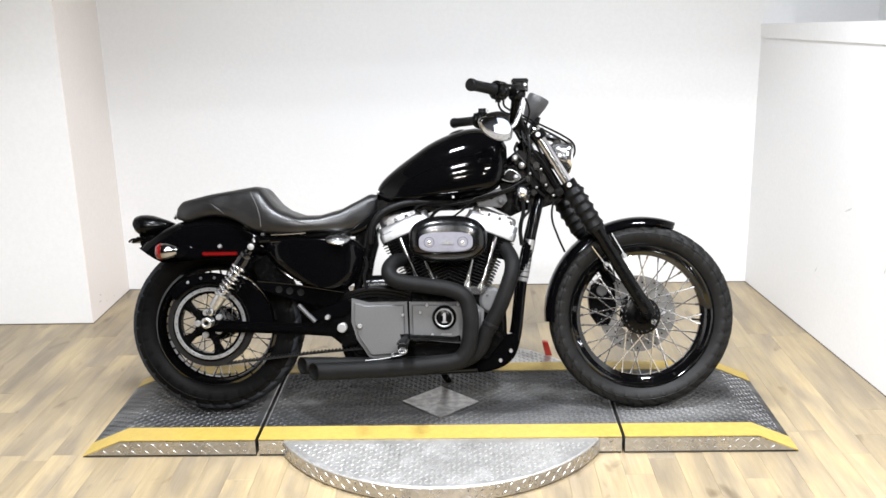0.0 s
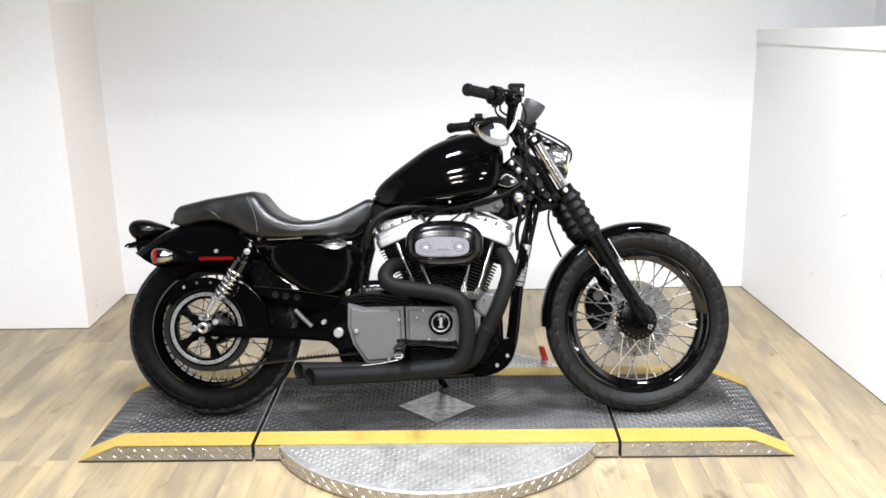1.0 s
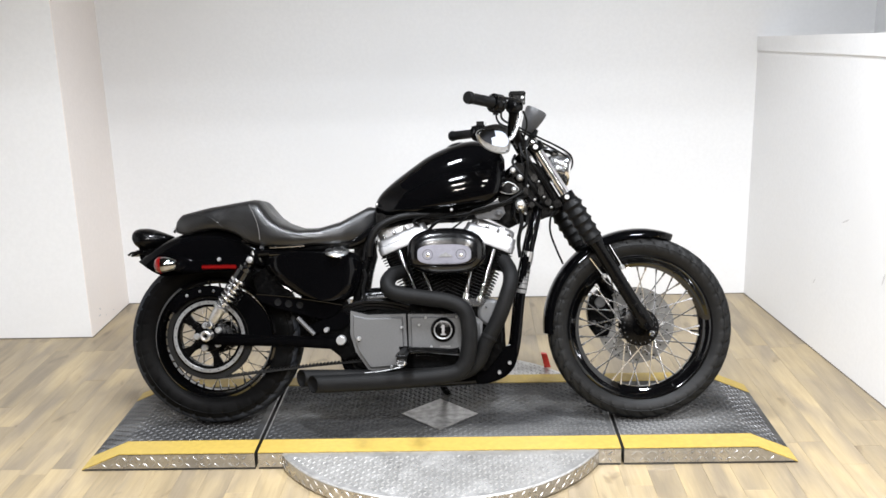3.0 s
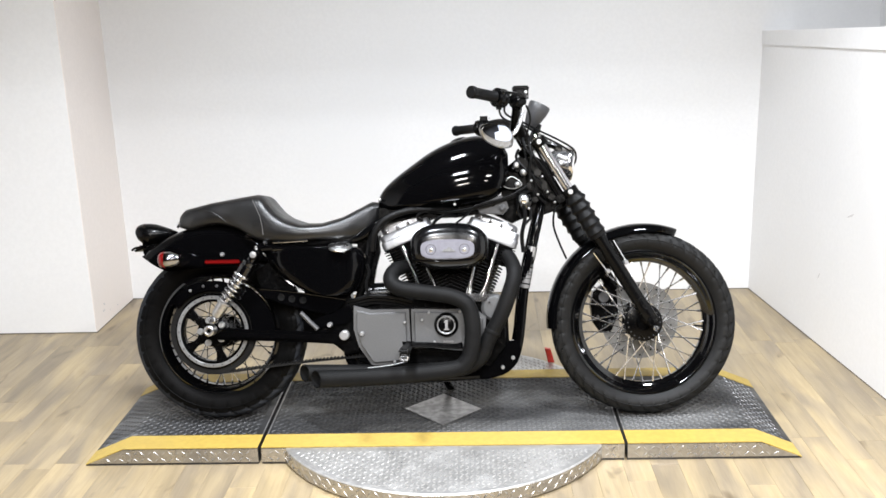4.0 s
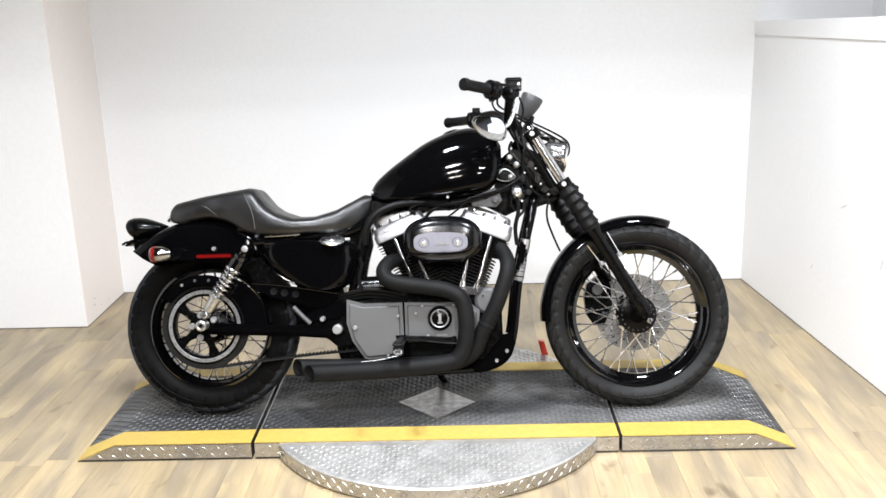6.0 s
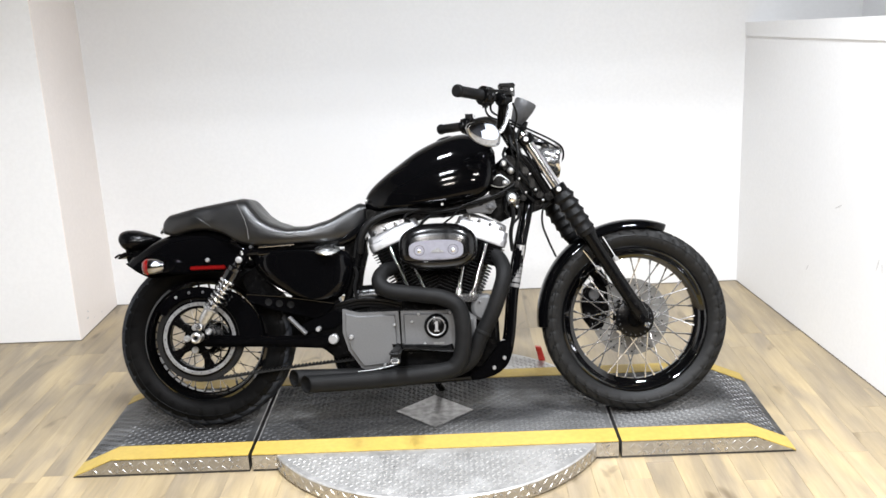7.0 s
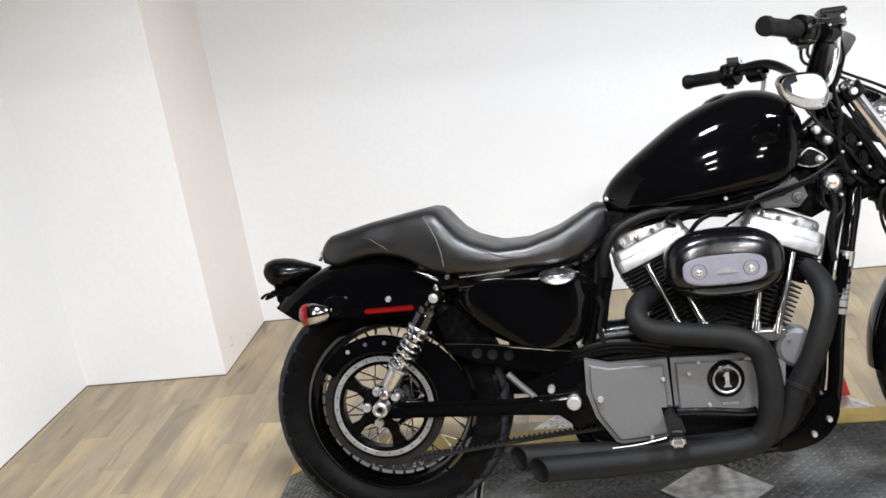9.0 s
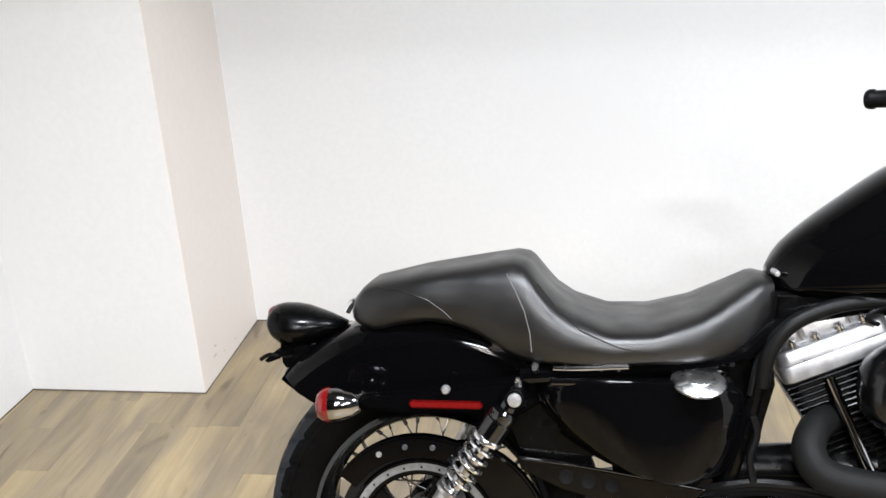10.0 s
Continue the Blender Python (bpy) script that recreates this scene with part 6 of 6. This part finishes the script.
part("fender_clip", box(-0.652, -0.607, -0.118, -0.104, 0.640, 0.652, 0.004), M_CHROME, rear_fender)
# the side stand on the far side carries the lean
part("primary_cover", plate([(-0.26, 0.36), (-0.10, 0.40), (0.10, 0.42), (0.20, 0.36), (0.20, 0.26), (0.12, 0.20), (-0.10, 0.18), (-0.25, 0.22)], 0.120, 0.175, 0.02, 3), M_BLACK, bike, "black primary cover")
part("side_stand", tube([(0.02, 0.10, 0.150), (0.035, 0.16, 0.085), (0.05, 0.228, 0.048)], [0.013, 0.012, 0.012], 10), M_BLACK, bike, "black steel side stand")
part("stand_pivot", rod((0.02, 0.02, 0.150), (0.02, 0.12, 0.150), 0.02, seg=14), M_BLACK, bike)

# red tag on the turntable
tag = tagged(finish("door_wedge", plate([(-0.006, 0.0), (0.020, 0.0), (0.004, 0.056), (-0.020, 0.060)], -0.012, 0.012, 0.003), M_REDTAG), "small red plastic wedge standing on the turntable", "wedge")
tag.location = (0.446, 0.520, TOP - 0.002)

# framed board on the side wall
def framed_board(y0, y1, z0, z1, wide, deep):
    """A mitred dark wooden frame round a printed sheet, flat on the side wall."""
    e = tagged(new("framed_board"), "dark stained wooden frame round a white printed sheet on the wall", "picture frame")
    e.matrix_world = Matrix.Translation((X0 - 0.031 * (1.11 - y1), y1, 0)) @ Matrix.Rotation(-math.atan(0.031), 4, "Z") @ Matrix.Translation((0, -y1, 0))
    outer = [(y0, z0), (y1, z0), (y1, z1), (y0, z1)]
    inner = [(y0 + wide, z0 + wide), (y1 - wide, z0 + wide), (y1 - wide, z1 - wide), (y0 + wide, z1 - wide)]
    for k in range(4):
        a, b, c, d = outer[k], outer[(k + 1) % 4], inner[(k + 1) % 4], inner[k]
        bm = loft([[(h, y, z) for y, z in (a, b, c, d)] for h in (0.001, deep - 0.004)] + [[(deep, (y * 0.97 + my * 0.03), (z * 0.97 + mz * 0.03)) for y, z in (a, b, c, d)] for my, mz in [((a[0] + c[0]) / 2, (a[1] + c[1]) / 2)]])
        part("frame_rail", bm, M_DARKWOOD, e)
    part("backing", box(0.002, 0.010, y0 + wide * 0.9, y1 - wide * 0.9, z0 + wide * 0.9, z1 - wide * 0.9), M_DARKWOOD, e)
    sheet = part("sheet", box(0.0105, 0.012, y0 + wide + 0.02, y1 - wide - 0.012, z0 + wide + 0.004, z1 - wide - 0.02), M_PAPER, e, "white printed sheet")
    for k in range(9):
        z = z0 + wide + 0.03 + 0.042 * k
        part("text_bar", box(0.0121, 0.0126, y0 + wide + 0.05, y1 - wide - 0.02 - 0.03 * (k % 3), z, z + 0.010), M_LABEL, sheet)


framed_board(-0.26, 0.360, 0.100, 0.67, 0.088, 0.028)

# ---- floor planks ----
PW, rng = 0.092, random.Random(5)


def plank_mesh(length):
    bm = box(0.0002, PW - 0.0002, 0.0002, length - 0.0002, -0.003, 0.0, 0.0004, 1)
    me = bpy.data.meshes.new("plank")
    bm.to_mesh(me)
    bm.free()
    me.materials.append(M_PLANK)
    return me


LENGTHS = [0.62, 0.78, 0.94, 1.10]
PLANKS = [plank_mesh(v) for v in LENGTHS]
rows = int((2.25 - X0 + LEAN_LEFT) / PW) + 1
rest = bmesh.new()
for i in range(rows):
    y = YB + rng.random() * 0.1
    while y > YF:
        k = rng.randrange(4)
        y -= LENGTHS[k]
        if y > -2.0:
            o = new("plank", PLANKS[k])
            o.parent = floor
            o.location = (X0 - LEAN_LEFT + i * PW, y, 0.0003 * rng.random())
        else:
            box(X0 - LEAN_LEFT + i * PW + 0.0006, X0 - LEAN_LEFT + (i + 1) * PW - 0.0006, y + 0.0006, y + LENGTHS[k] - 0.0006, -0.003, 0.0, bm=rest)
# the hall beside the booth's width
for i in list(range(-12, 0)) + list(range(rows, rows + 8)):
    x, y = X0 - LEAN_LEFT + i * PW, BOOTH - rng.random() * 0.1
    while y > YF:
        long = min(rng.choice(LENGTHS), y - YF + 0.01)
        y -= long
        box(x + 0.0006, x + PW - 0.0006, y + 0.0006, y + long - 0.0006, -0.003, 0.0, bm=rest)
tagged(part("plank_field", rest, M_PLANK, floor), kind="stuff")
